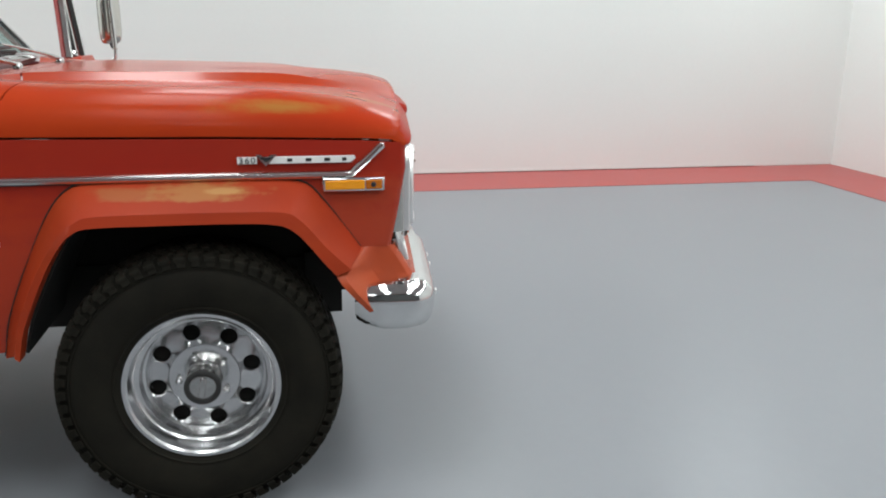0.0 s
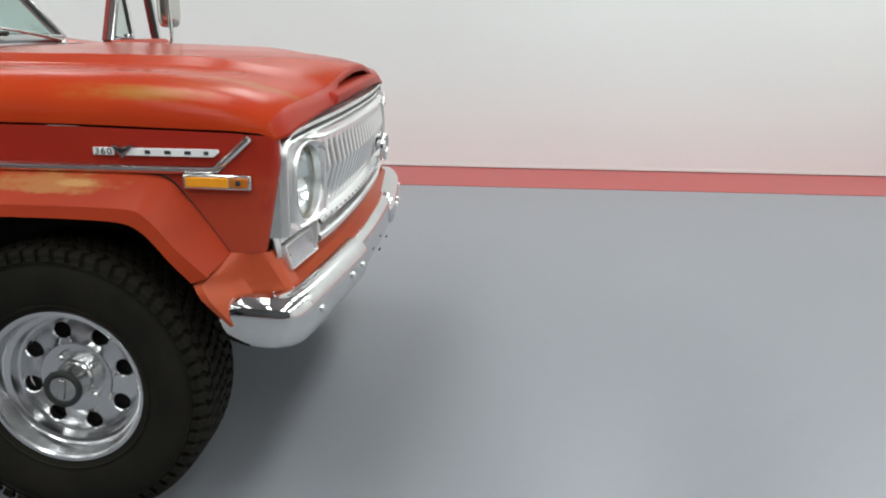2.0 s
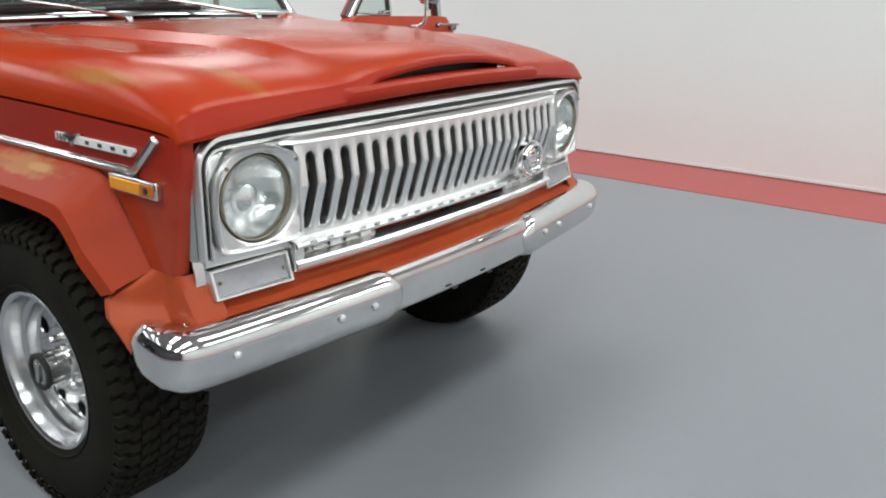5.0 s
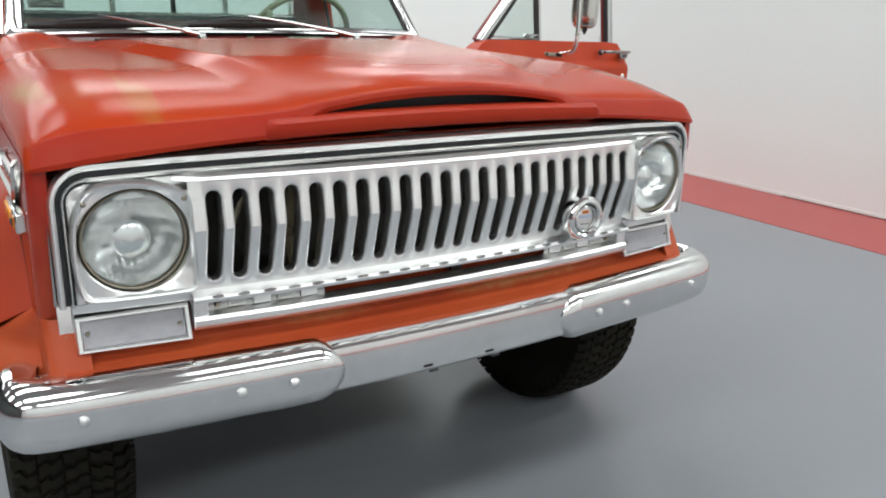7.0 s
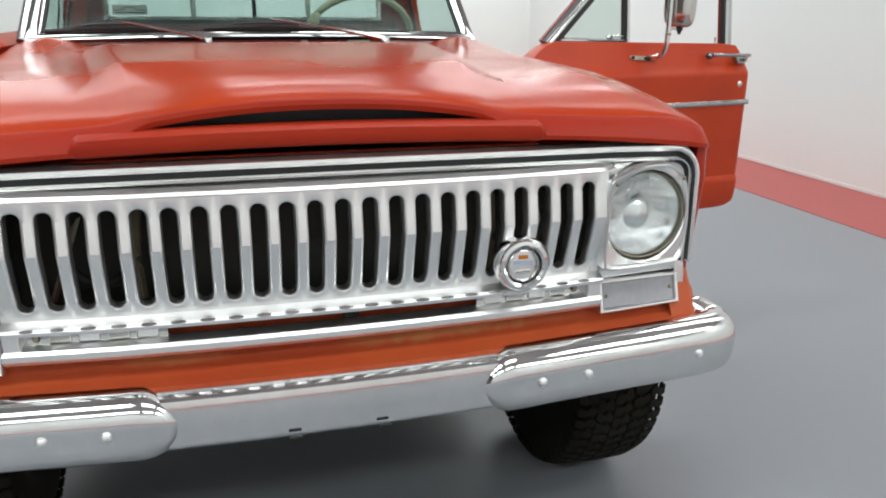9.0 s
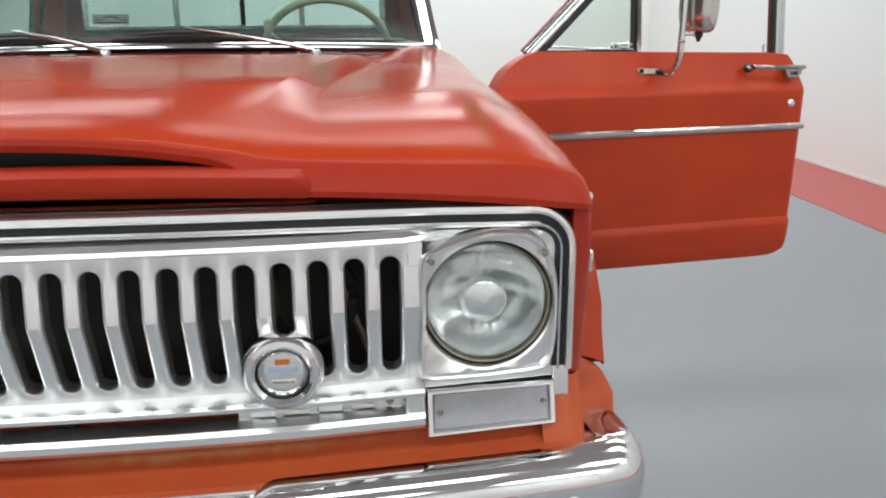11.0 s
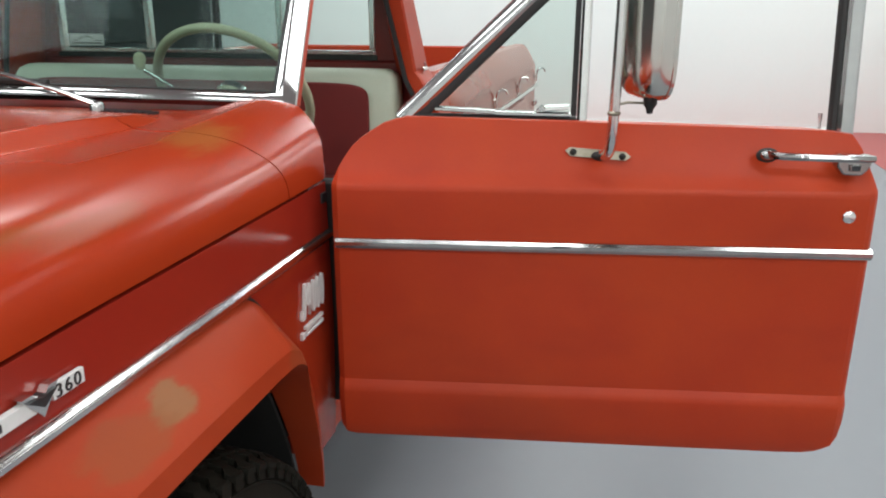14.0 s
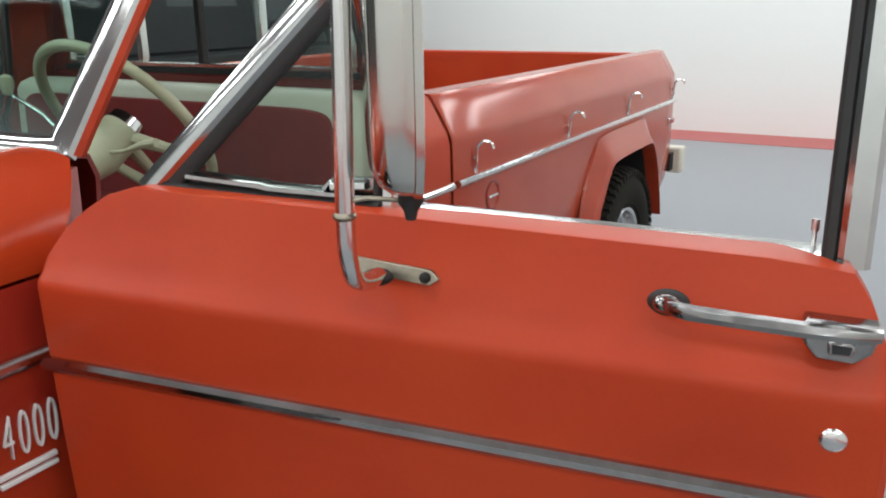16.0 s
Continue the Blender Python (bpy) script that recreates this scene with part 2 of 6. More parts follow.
BLACK_BADGE = surface("black_badge_enamel", (0.012, 0.012, 0.013), (0.03, 0.03, 0.03), (0.3, 0.5), big=20, small=200)
IVORY = surface("ivory_paint", (0.62, 0.58, 0.48), (0.72, 0.68, 0.58), (0.35, 0.5), big=6, small=90)
GLASS = pane_glass("window_glass", (0.90, 0.955, 0.94))
VENT_GLASS = pane_glass("dusty_vent_glass", (0.86, 0.91, 0.89))
# Reflected haze is painted along the windshield's foot, and thinly over each lens.
WINDSHIELD = pane_glass("dusty_hazed_windshield", (0.72, 0.81, 0.785), (1.28, 1.36), 0.002)
LENS = pane_glass("lens_glass", (0.97, 0.975, 0.975), (2.0, 2.1))
FROSTED = surface("hazy_lens", (0.40, 0.39, 0.42), (0.60, 0.59, 0.61), (0.10, 0.16), big=9, small=60)
FROSTED.node_tree.nodes["Principled BSDF"].inputs["Transmission Weight"].default_value = 0.4
TRIM_CHROME = surface("grey_trim_chrome", (0.42, 0.425, 0.42), (0.60, 0.60, 0.59), (0.06, 0.16), 1.0, 5.0, 30)
SHELL = surface("aged_mirror_shell", (0.55, 0.54, 0.50), (0.68, 0.67, 0.63), (0.10, 0.20), 1.0, 2.5, 12)
MIRROR = surface("mirror_silver", (0.90, 0.90, 0.90), (0.93, 0.93, 0.93), (0.005, 0.01), 1.0)
REFLECTOR = surface("lamp_reflector", (0.86, 0.86, 0.86), (0.96, 0.96, 0.96), (0.14, 0.26), 1.0, 14, 70, bump=0.12)
STEEL = surface("zinc_steel", (0.20, 0.17, 0.12), (0.42, 0.38, 0.31), (0.29, 0.45), 1.0, 20, 120)
DARK_PAINT = surface("dark_car_paint", (0.006, 0.006, 0.007), (0.010, 0.010, 0.011), (0.35, 0.45), big=3, small=60, spec=0.2)


# ---- building helpers ----
def link(name, verts, faces, material, parent=None, label="", smooth=True, solid=0.0, bevel=0.0, offset=-1.0, angle=35):
    """ONE mesh object from vertices and faces, under a thing or a part."""
    me = bpy.data.meshes.new(name)
    bm = bmesh.new()
    vs = [bm.verts.new(v) for v in verts]
    for face in faces:
        try:
            bm.faces.new([vs[i] for i in face])
        except ValueError:
            pass
    bmesh.ops.recalc_face_normals(bm, faces=bm.faces)
    bm.to_mesh(me)
    bm.free()
    return finish(name, me, material, parent, label, smooth, solid, bevel, offset, angle)


def finish(name, me, material, parent=None, label="", smooth=True, solid=0.0, bevel=0.0, offset=-1.0, angle=35):
    me.materials.append(material)
    ob = new(name, me)
    if smooth:
        me.polygons.foreach_set("use_smooth", [True] * len(me.polygons))
        me.set_sharp_from_angle(angle=radians(angle))
        if solid:
            count = {}
            for poly in me.polygons:
                for k in poly.edge_keys:
                    count[k] = count.get(k, 0) + 1
            flags = me.attributes.get("sharp_edge") or me.attributes.new("sharp_edge", "BOOLEAN", "EDGE")
            for e in me.edges:
                if count[tuple(sorted(e.vertices))] == 1:
                    flags.data[e.index].value = True
    if solid:
        mod = ob.modifiers.new("thickness", "SOLIDIFY")
        mod.thickness, mod.offset = solid, offset
    if bevel:
        mod = ob.modifiers.new("soft_edges", "BEVEL")
        mod.width, mod.segments, mod.limit_method, mod.angle_limit = bevel, 2, "ANGLE", radians(40)
        mod.harden_normals = False
    if parent is not None:
        ob.parent = parent
        ob.matrix_parent_inverse = parent.matrix_world.inverted()
    if label:
        ob["label"] = label
    return ob


def part(name, bm, material, parent, label="", **more):
    me = bpy.data.meshes.new(name)
    bmesh.ops.recalc_face_normals(bm, faces=bm.faces)
    bm.to_mesh(me)
    bm.free()
    return finish(name, me, material, parent, label, **more)


def box_faces(n=0):
    return [tuple(n + i for i in f) for f in ((0, 3, 2, 1), (4, 5, 6, 7), (0, 1, 5, 4), (1, 2, 6, 5), (2, 3, 7, 6), (3, 0, 4, 7))]


def slab(x0, x1, y0, y1, z0, z1):
    return [(x0, y0, z0), (x1, y0, z0), (x1, y1, z0), (x0, y1, z0), (x0, y0, z1), (x1, y0, z1), (x1, y1, z1), (x0, y1, z1)]


def box(name, x0, x1, y0, y1, z0, z1, material, parent=None, label="", **more):
    return link(name, slab(x0, x1, y0, y1, z0, z1), box_faces(), material, parent, label, **more)


def sheet_faces(nu, nv, closed_u=False, closed_v=False):
    faces = []
    for i in range(nu if closed_u else nu - 1):
        for j in range(nv if closed_v else nv - 1):
            a, b = i, (i + 1) % nu
            c, d = j, (j + 1) % nv
            faces.append((a * nv + c, b * nv + c, b * nv + d, a * nv + d))
    return faces


def sheet(name, rows, material, parent=None, label="", closed_u=False, closed_v=False, caps=False, **more):
    """A surface through rows of points of equal length."""
    nu, nv = len(rows), len(rows[0])
    faces = sheet_faces(nu, nv, closed_u, closed_v)
    if caps:
        faces += [tuple(range(nv)), tuple(range((nu - 1) * nv, nu * nv))]
    return link(name, [p for row in rows for p in row], faces, material, parent, label, **more)


def frame_at(way):
    way = Vector(way).normalized()
    side = way.cross(Vector((0, 0, 1)))
    if side.length < 1e-3:
        side = Vector((1, 0, 0))
    side.normalize()
    return side, side.cross(way)


def tube(name, points, radius, material, parent=None, label="", n=10, closed=False, **more):
    """A round rod along points; radius may be a list."""
    pts = [Vector(p) for p in points]
    rows = []
    for i, p in enumerate(pts):
        a = pts[i - 1] if i or closed else p
        b = pts[(i + 1) % len(pts)] if i < len(pts) - 1 or closed else p
        u, v = frame_at(b - a)
        r = radius[i] if isinstance(radius, (list, tuple)) else radius
        rows.append([tuple(p + r * (math.cos(2 * math.pi * k / n) * u + math.sin(2 * math.pi * k / n) * v)) for k in range(n)])
    return sheet(name, rows, material, parent, label, closed_u=closed, closed_v=True, caps=not closed, **more)


def arc(points, steps=6):
    """A smooth curve through points (Catmull-Rom)."""
    pts = [Vector(p) for p in points]
    pts = [2 * pts[0] - pts[1]] + pts + [2 * pts[-1] - pts[-2]]
    out = []
    for a, b, c, d in zip(pts, pts[1:], pts[2:], pts[3:]):
        for k in range(steps):
            t = k / steps
            out.append(tuple(0.5 * (2 * b + (c - a) * t + (2 * a - 5 * b + 4 * c - d) * t * t + (3 * b - a - 3 * c + d) * t ** 3)))
    return out + [tuple(pts[-2])]


def lathe(name, profile, material, parent=None, label="", n=48, at=(0, 0, 0), axis="y", sign=1, **more):
    """A turned shape: profile of (radius, height along the axis)."""
    rows = []
    for r, h in profile:
        row = []
        for k in range(n):
            c, s = r * math.cos(2 * math.pi * k / n), r * math.sin(2 * math.pi * k / n)
            q = {"y": (c, sign * h, s), "x": (sign * h, c, s), "z": (c, s, sign * h)}[axis]
            row.append(tuple(a + b for a, b in zip(q, at)))
        rows.append(row)
    return sheet(name, rows, material, parent, label, closed_v=True, **more)


def smooth_step(a, b, v):
    v = min(1.0, max(0.0, (v - a) / (b - a)))
    return v * v * (3 - 2 * v)


def table(v, keys):
    """Straight lines between (at, value) keys."""
    if v <= keys[0][0]:
        return keys[0][1]
    for (a, p), (b, q) in zip(keys, keys[1:]):
        if v <= b:
            return p + (q - p) * (v - a) / (b - a)
    return keys[-1][1]


# ---- the room ----
X0, X1, Y0, Y1 = -9.62, 6.0, -7.0, 4.53
FLOOR = surface("grey_epoxy_floor", (0.222, 0.232, 0.250), (0.246, 0.256, 0.274), (0.285, 0.36), big=0.5, small=14, spec=0.28)
RED_FLOOR = surface("red_epoxy_border", (0.37, 0.056, 0.052), (0.42, 0.068, 0.064), (0.30, 0.38), big=1.2, small=12, spec=0.3)
WALL = surface("white_wall_paint", (0.755, 0.775, 0.755), (0.795, 0.815, 0.795), (0.5, 0.65), big=0.5, small=30, bump=0.03)
# Walls of the unlit part: missing light is put into this dark colour.
UNLIT_GREY = surface("unlit_grey", (0.040, 0.044, 0.044), (0.055, 0.060, 0.060), (0.5, 0.65), big=0.5, small=30, bump=0.03)
CEIL = surface("white_ceiling_paint", (0.50, 0.51, 0.51), (0.56, 0.57, 0.57), (0.6, 0.7), big=0.6, small=30)
LAMP_BODY = surface("white_lamp_enamel", (0.78, 0.78, 0.78), (0.84, 0.84, 0.84), (0.3, 0.4))

tagged(box("floor", X0, X1, Y0, Y1, -0.2, 0, FLOOR, smooth=False), "glossy grey epoxy showroom floor", "floor", kind="structure")
border = [(-8.91, 5.17, -6.2, 3.69), (X0, X1, Y0, Y1)]
(a, b, c, d), (e, f, g, h) = border
ring = [(a, c), (b, c), (b, d), (a, d), (e, g), (f, g), (f, h), (e, h)]
verts = [(x, y, z) for z in (0.0005, 0.003) for x, y in ring]
faces = []
for i in range(4):
    j = (i + 1) % 4
    faces += [(8 + i, 8 + j, 12 + j, 12 + i), (i, 4 + i, 4 + j, j), (i, j, 8 + j, 8 + i), (4 + i, 12 + i, 12 + j, 4 + j)]
tagged(link("floor_border", verts, faces, RED_FLOOR, smooth=False), "red painted band on the floor along the walls", "floor border", kind="structure")
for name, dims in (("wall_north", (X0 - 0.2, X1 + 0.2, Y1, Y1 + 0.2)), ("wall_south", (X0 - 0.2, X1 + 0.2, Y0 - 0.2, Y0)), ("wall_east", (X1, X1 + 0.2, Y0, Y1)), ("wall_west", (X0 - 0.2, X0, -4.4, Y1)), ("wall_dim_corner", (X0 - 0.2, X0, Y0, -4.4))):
    tagged(box(name, *dims, -0.2, CEILING_Z, UNLIT_GREY if name in ("wall_south", "wall_dim_corner") else WALL, smooth=False), "plain wall in the dim part of the showroom, its dimness in the colour" if name in ("wall_south", "wall_dim_corner") else "plain white painted showroom wall", "wall", kind="structure")
tagged(box("ceiling", X0 - 0.2, X1 + 0.2, Y0 - 0.2, Y1 + 0.2, CEILING_Z, CEILING_Z + 0.2, CEIL, smooth=False), "plain white showroom ceiling", "ceiling", kind="structure")
for x, y, k in LAMPS:
    tagged(box("ceiling_light", x - 0.36, x + 0.36, y - 1.05, y + 1.05, CEILING_Z - 0.1, CEILING_Z, LAMP_BODY, bevel=0.01), "long white fluorescent ceiling lamp", "ceiling light", "rows of ceiling lamps")
tagged(box("baseboard", X0, X1, Y1 - 0.003, Y1, 0.011, 0.032, WALL, smooth=False), "thin white strip along the foot of the wall", "baseboard", kind="structure")
# Thin dark strip paints the shadow gap where wall meets floor.
tagged(box("trim", -1.6, X1 - 0.9, Y1 - 0.002, Y1, 0.0032, 0.0075, UNLIT_GREY, smooth=False), "dark strip painted for the shade in the gap under the wall", "trim", kind="structure")


# ---- the pickup truck: front axle at x = 0, forward is +x ----
truck = tagged(new("pickup_truck"), "worn red-orange pickup truck with chrome grille, its driver's door open", "pickup truck")
SIDE = 0.836


def bow(y):
    """How far the pointed front runs ahead of its line at y = 0.4."""
    y = abs(y)
    return 0.1 * (0.4 - y) if y > 0.4 else 0.012 * (1 - (y / 0.4) ** 2)


def hood_crown(x, a=0.0):
    """Height of the crown; the middle dips towards the windshield, the shoulders at a don't."""
    dip = table(x, [(-0.8, 0.044), (-0.65, 0.0305), (-0.58, 0.021), (-0.47, 0.010), (-0.37, 0.004), (-0.09, 0.001), (0.1, 0.0)])
    return -dip * (1 - smooth_step(0.48, 0.66, a)) + table(x, [(-0.8, 1.246), (-0.6, 1.238), (-0.37, 1.229), (-0.09, 1.223), (0.2, 1.216), (0.45, 1.203), (0.56, 1.190), (0.63, 1.172), (0.7, 1.15)])


def seam_z(x):
    return table(x, [(-0.8, 1.085), (-0.5, 1.078), (0.1, 1.071), (0.47, 1.062), (0.6, 1.052)])


def hood_nose(y):
    return 0.644 + bow(y)


def rounded(d, r, e=2.3):
    return 1.0 if d >= r else (1 - (1 - max(0.0, d) / r) ** e) ** (1 / e)


def top_z(x, y):
    """The sheet metal over the engine, cowl included: a raised middle, lower shoulders that fall away towards the nose."""
    w = table(x, [(-0.62, 0.50), (0.50, 0.33), (0.66, 0.31)])
    a = abs(y)
    nose = smooth_step(0.22, 0.63, x)
    middle = hood_crown(x, a) - 0.010 * (a / SIDE) ** 2 - 0.039 * nose * min(1.0, a / 0.36) ** 2.2
    fall = max(0.0, (x - 0.16) / 0.46)
    shoulder = hood_crown(x, a) - 0.010 * (a / SIDE) ** 2 - 0.024 * smooth_step(-0.95, -0.35, x) - 0.048 * fall ** 2.0 * (0.45 + 0.55 * smooth_step(0.34, 0.74, a))
    wide = 0.055 + 0.07 * nose
    ramp = min(1.0, max(0.0, (a - w) / wide))
    crest = middle + (min(shoulder, middle) - middle) * (ramp * (1 - nose) + smooth_step(0, 1, ramp) * nose)
    return seam_z(x) + (max(crest, seam_z(x) + 0.012) - seam_z(x)) * rounded(SIDE - a, 0.19)


def lip_z(y):
    return 1.093 - 0.05 * (abs(y) / 0.82) ** 2.4


def rear_edge(y):
    return table(abs(y), [(0, -0.505), (0.45, -0.495), (0.53, -0.472), (0.60, -0.434), (0.70, -0.438), (0.79, -0.452), (SIDE, -0.484)])


def edge_points(half, n):
    """Stations from -half to half, close together towards the rounded ends."""
    return [half * math.sin(math.pi / 2 * (2 * k / (n - 1) - 1)) for k in range(n)]


# hood
def ridge(x):
    """Half width of the raised middle and of its sloping edge."""
    return table(x, [(-0.62, 0.50), (0.50, 0.33), (0.66, 0.31)]), 0.055 + 0.07 * smooth_step(0.22, 0.63, x)


def hood_y(u, x):
    """Across the hood: u 0 to 1 over the middle, 1 to 2 over its sloping edge, 2 to 3 over the shoulder."""
    w, wide = ridge(x)
    a = abs(u)
    y = a * w if a < 1 else w + (a - 1) * wide if a < 2 else w + wide + (SIDE - w - wide) * math.sin(math.pi / 2 * (a - 2))
    return math.copysign(y, u)


half_u = [k / 16 for k in range(1, 16)] + [0.985, 1.0, 1.06, 1.33, 1.67, 1.94, 2.0, 2.012] + [2 + k / 24 for k in range(1, 25)]
rows = []
for u in [-v for v in reversed(half_u)] + [0.0] + half_u:
    row = []
    for k in range(35):
        y = hood_y(u, 0.0)
        for _ in range(4):
            slot = 1 - smooth_step(0.29, 0.40, abs(y))
            xr, xf = rear_edge(y) + 0.0022, hood_nose(y) - 0.024 * slot - 0.03 * (1 - rounded(SIDE - abs(y), 0.07))
            x = xr + (xf - 0.034 + 0.020 * slot - xr) * k / 34
            y = hood_y(u, x)
        row.append((x, y, top_z(x, y)))
    edge, xf = row[-1][2], row[-1][0] + 0.034 - 0.020 * slot
    low = slot * (edge - 0.024) + (1 - slot) * lip_z(y)
    low = min(low, edge - 0.006)
    drop = edge - low
    for (da, fa), (db, fb) in zip(((0.008, 0.12), (0.003, 0.3), (0.0, 0.6), (0.003, 1.0)), ((0.029, 0.07), (0.014, 0.44), (0.002, 0.82), (0.003, 1.0))):
        row.append((xf - da * slot - db * (1 - slot), y, edge - drop * (fa * slot + fb * (1 - slot))))
    rows.append(row)
hood = sheet("hood", rows, RED_HOOD, truck, "hood with faded red paint, olive rub marks and a front air slot", solid=0.010, offset=-1, angle=24)
# Faces turned forward take the shaded copy of the hood red.
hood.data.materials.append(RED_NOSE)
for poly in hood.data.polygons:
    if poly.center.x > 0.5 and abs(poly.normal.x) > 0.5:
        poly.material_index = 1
rows = []
for y in edge_points(0.43, 45):
    a = abs(y)
    h = 1 - 0.8 * smooth_step(0.415, 0.43, a)
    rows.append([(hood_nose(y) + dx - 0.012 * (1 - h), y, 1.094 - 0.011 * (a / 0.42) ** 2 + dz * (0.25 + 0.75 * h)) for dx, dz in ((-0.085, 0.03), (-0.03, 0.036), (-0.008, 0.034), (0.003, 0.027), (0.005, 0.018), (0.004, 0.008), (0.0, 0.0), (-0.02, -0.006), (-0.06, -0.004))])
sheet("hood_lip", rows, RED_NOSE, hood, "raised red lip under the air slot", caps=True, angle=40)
# Black sheet behind the slot paints the shade of its inside.
sheet("air_slot", [[(hood_nose(y) - 0.10, y, 1.10), (hood_nose(y) - 0.10, y, top_z(hood_nose(y) - 0.10, y) - 0.018)] for y in [-0.34 + 0.68 * k / 12 for k in range(13)]], BLACK_PAINT, hood, "black sheet for the shade inside the air slot", solid=0.006)

# cowl with its air vents
rows = []
for y in edge_points(SIDE, 61):
    xr = rear_edge(y) - 0.0022
    xw = -0.655 - 0.10 * (abs(y) / 0.742) ** 2 if abs(y) < 0.742 else table(abs(y), [(0.742, -0.755), (0.79, -0.72), (0.82, -0.69), (SIDE, -0.658)])
    rows.append([(xr + (min(xw, xr - 0.02) - xr) * k / 8, y, top_z(xr + (xw - xr) * k / 8, y)) for k in range(9)])
cowl = sheet("cowl", rows, RED_HOOD, truck, "red cowl panel below the windshield", solid=0.012)
for s in (-1, 1):
    for k in range(9):
        y = s * (0.368 + 0.0165 * k)
        x = -0.594 + 0.008 * k / 8
        z = top_z(x, y)
        link("vent_slot", [(x + a, y + s * (b - 0.35 * a), z + c) for c in (-0.006, 0.0045) for a, b in ((-0.013, -0.004), (0.013, -0.004), (0.013, 0.004), (-0.013, 0.004))], box_faces(), BLACK_PAINT, cowl, smooth=False)

# fenders: station points of the wheel-arch flare, (x, z) of its root, crease and lip
FLARE = [((-0.508, 0.49), (-0.474, 0.505), (-0.461, 0.49)), ((-0.485, 0.6), (-0.451, 0.603), (-0.436, 0.588)), ((-0.425, 0.75), (-0.386, 0.746), (-0.368, 0.734)),
         ((-0.36, 0.88), (-0.318, 0.844), (-0.318, 0.813)), ((-0.306, 0.941), (-0.273, 0.881), (-0.279, 0.848)), ((-0.248, 0.955), (-0.23, 0.892), (-0.23, 0.858)),
         ((-0.1, 0.957), (-0.089, 0.894), (-0.086, 0.859)), ((0.08, 0.957), (0.088, 0.893), (0.08, 0.858)), ((0.24, 0.954), (0.237, 0.888), (0.211, 0.852)),
         ((0.306, 0.94), (0.281, 0.866), (0.263, 0.832)), ((0.345, 0.9), (0.32, 0.824), (0.305, 0.788)), ((0.388, 0.845), (0.355, 0.78), (0.338, 0.744)), ((0.45, 0.757), (0.416, 0.718), (0.375, 0.698))]


def arch_low(x, stations, at):
    pts = sorted((st[at][0], st[at][1]) for st in stations)
    return table(x, pts)


def front_edge(z):
    return table(z, [(0.75, 0.528), (0.833, 0.546), (0.975, 0.573), (1.07, 0.573)])


for s in (-1, 1):
    # side panel above the arch, wrapping to the front
    xs = [-0.660, -0.56, -0.53, -0.508, -0.485, -0.425, -0.36, -0.306, -0.248, -0.1, 0.08, 0.24, 0.306, 0.345, 0.388, 0.45]
    rows = []
    for x in xs:
        lo, hi = (arch_low(x, FLARE, 0) if x > -0.508 else 0.50), seam_z(x) - 0.006
        rows.append([(x, s * (SIDE + 0.006 * math.sin(math.pi * (z - 0.5) / 0.57)), z) for z in [lo + (hi - lo) * k / 8 for k in range(9)]])
    for wrap, out in ((0.0, 0.0), (0.010, 0.003), (0.016, 0.010), (0.018, 0.020), (0.018, 0.032)):
        row = []
        for k in range(9):
            z = 0.757 + (seam_z(0.55) - 0.006 - 0.757) * k / 8
            row.append((front_edge(z) - 0.012 + wrap * 1.1, s * (SIDE + 0.006 * math.sin(math.pi * (z - 0.5) / 0.57) - out), z))
        rows.append(row)
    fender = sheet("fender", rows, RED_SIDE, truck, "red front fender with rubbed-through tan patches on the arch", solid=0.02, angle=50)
    curves = []
    for at, out in ((0, 0.002), (0, 0.012), (1, 0.090), (1, 0.0955), (2, 0.102), (2, 0.097), (2, 0.0)):
        pts = arc([(st[at][0], st[at][1], 0) for st in FLARE], 4)
        reach = [out * table(i / 4, [(0, 0.5), (1, 0.58), (2, 0.75), (3.5, 1.0), (10.5, 1.0), (12, 0.85)]) for i in range(len(pts))]
        curves.append([(x, s * (SIDE + reach[i]), z - (0.004 if len(curves) == 1 else 0.006 if len(curves) == 3 else 0)) for i, (x, z, _) in enumerate(pts)])
    tube("flare_gap", [(x, s * (SIDE + 0.0035), z + 0.002) for x, y, z in curves[0]], 0.0028, DIRTY_BLACK, fender, "dark gap round the flare", n=6)
    sheet("arch_flare", curves, RED_FENDER, fender, "flared wheel arch, paint worn to tan primer on top", solid=0.004, angle=28)
    # lower front corner under the fender
    rows = []
    for k in range(13):
        z = 0.757 - 0.197 * k / 12
        xb = table(z, [(0.53, 0.505), (0.58, 0.470), (0.64, 0.415), (0.69, 0.375), (0.757, 0.45)])
        xf = table(z, [(0.53, 0.585), (0.64, 0.585), (0.66, 0.58), (0.72, 0.545), (0.757, 0.522)])
        yb = SIDE + table(z, [(0.53, 0.075), (0.66, 0.095), (0.70, 0.075), (0.757, 0.004)])
        row = [(xb, s * (yb - 0.11), z), (xb, s * yb, z)]
        for t in (0.12, 0.25, 0.4, 0.55, 0.7, 0.85):
            row.append((xb + (xf - xb) * t, s * (SIDE + (yb - SIDE) * (1 - smooth_step(0.1, 0.6, t)) + 0.004), z))
        row += [(xf + 0.008, s * (SIDE + 0.001), z), (xf + 0.022, s * (SIDE - 0.012), z), (xf + 0.026, s * (SIDE - 0.036), z), (xf + 0.027, s * (SIDE - 0.07), z)]
        rows.append(row)
    sheet("fender_corner", rows, RED_VALANCE, truck, "lower red corner panel beside the bumper", solid=0.006, angle=40)
    # wheel well
    rows = [[(x, s * y, z) for y in (0.83, 0.40)] for x, z, _ in arc([(st[2][0], st[2][1] + 0.004, 0) for st in FLARE], 2)]
    sheet("wheel_well", rows, DIRTY_BLACK, truck, "black inside of the wheel arch", solid=0.008)
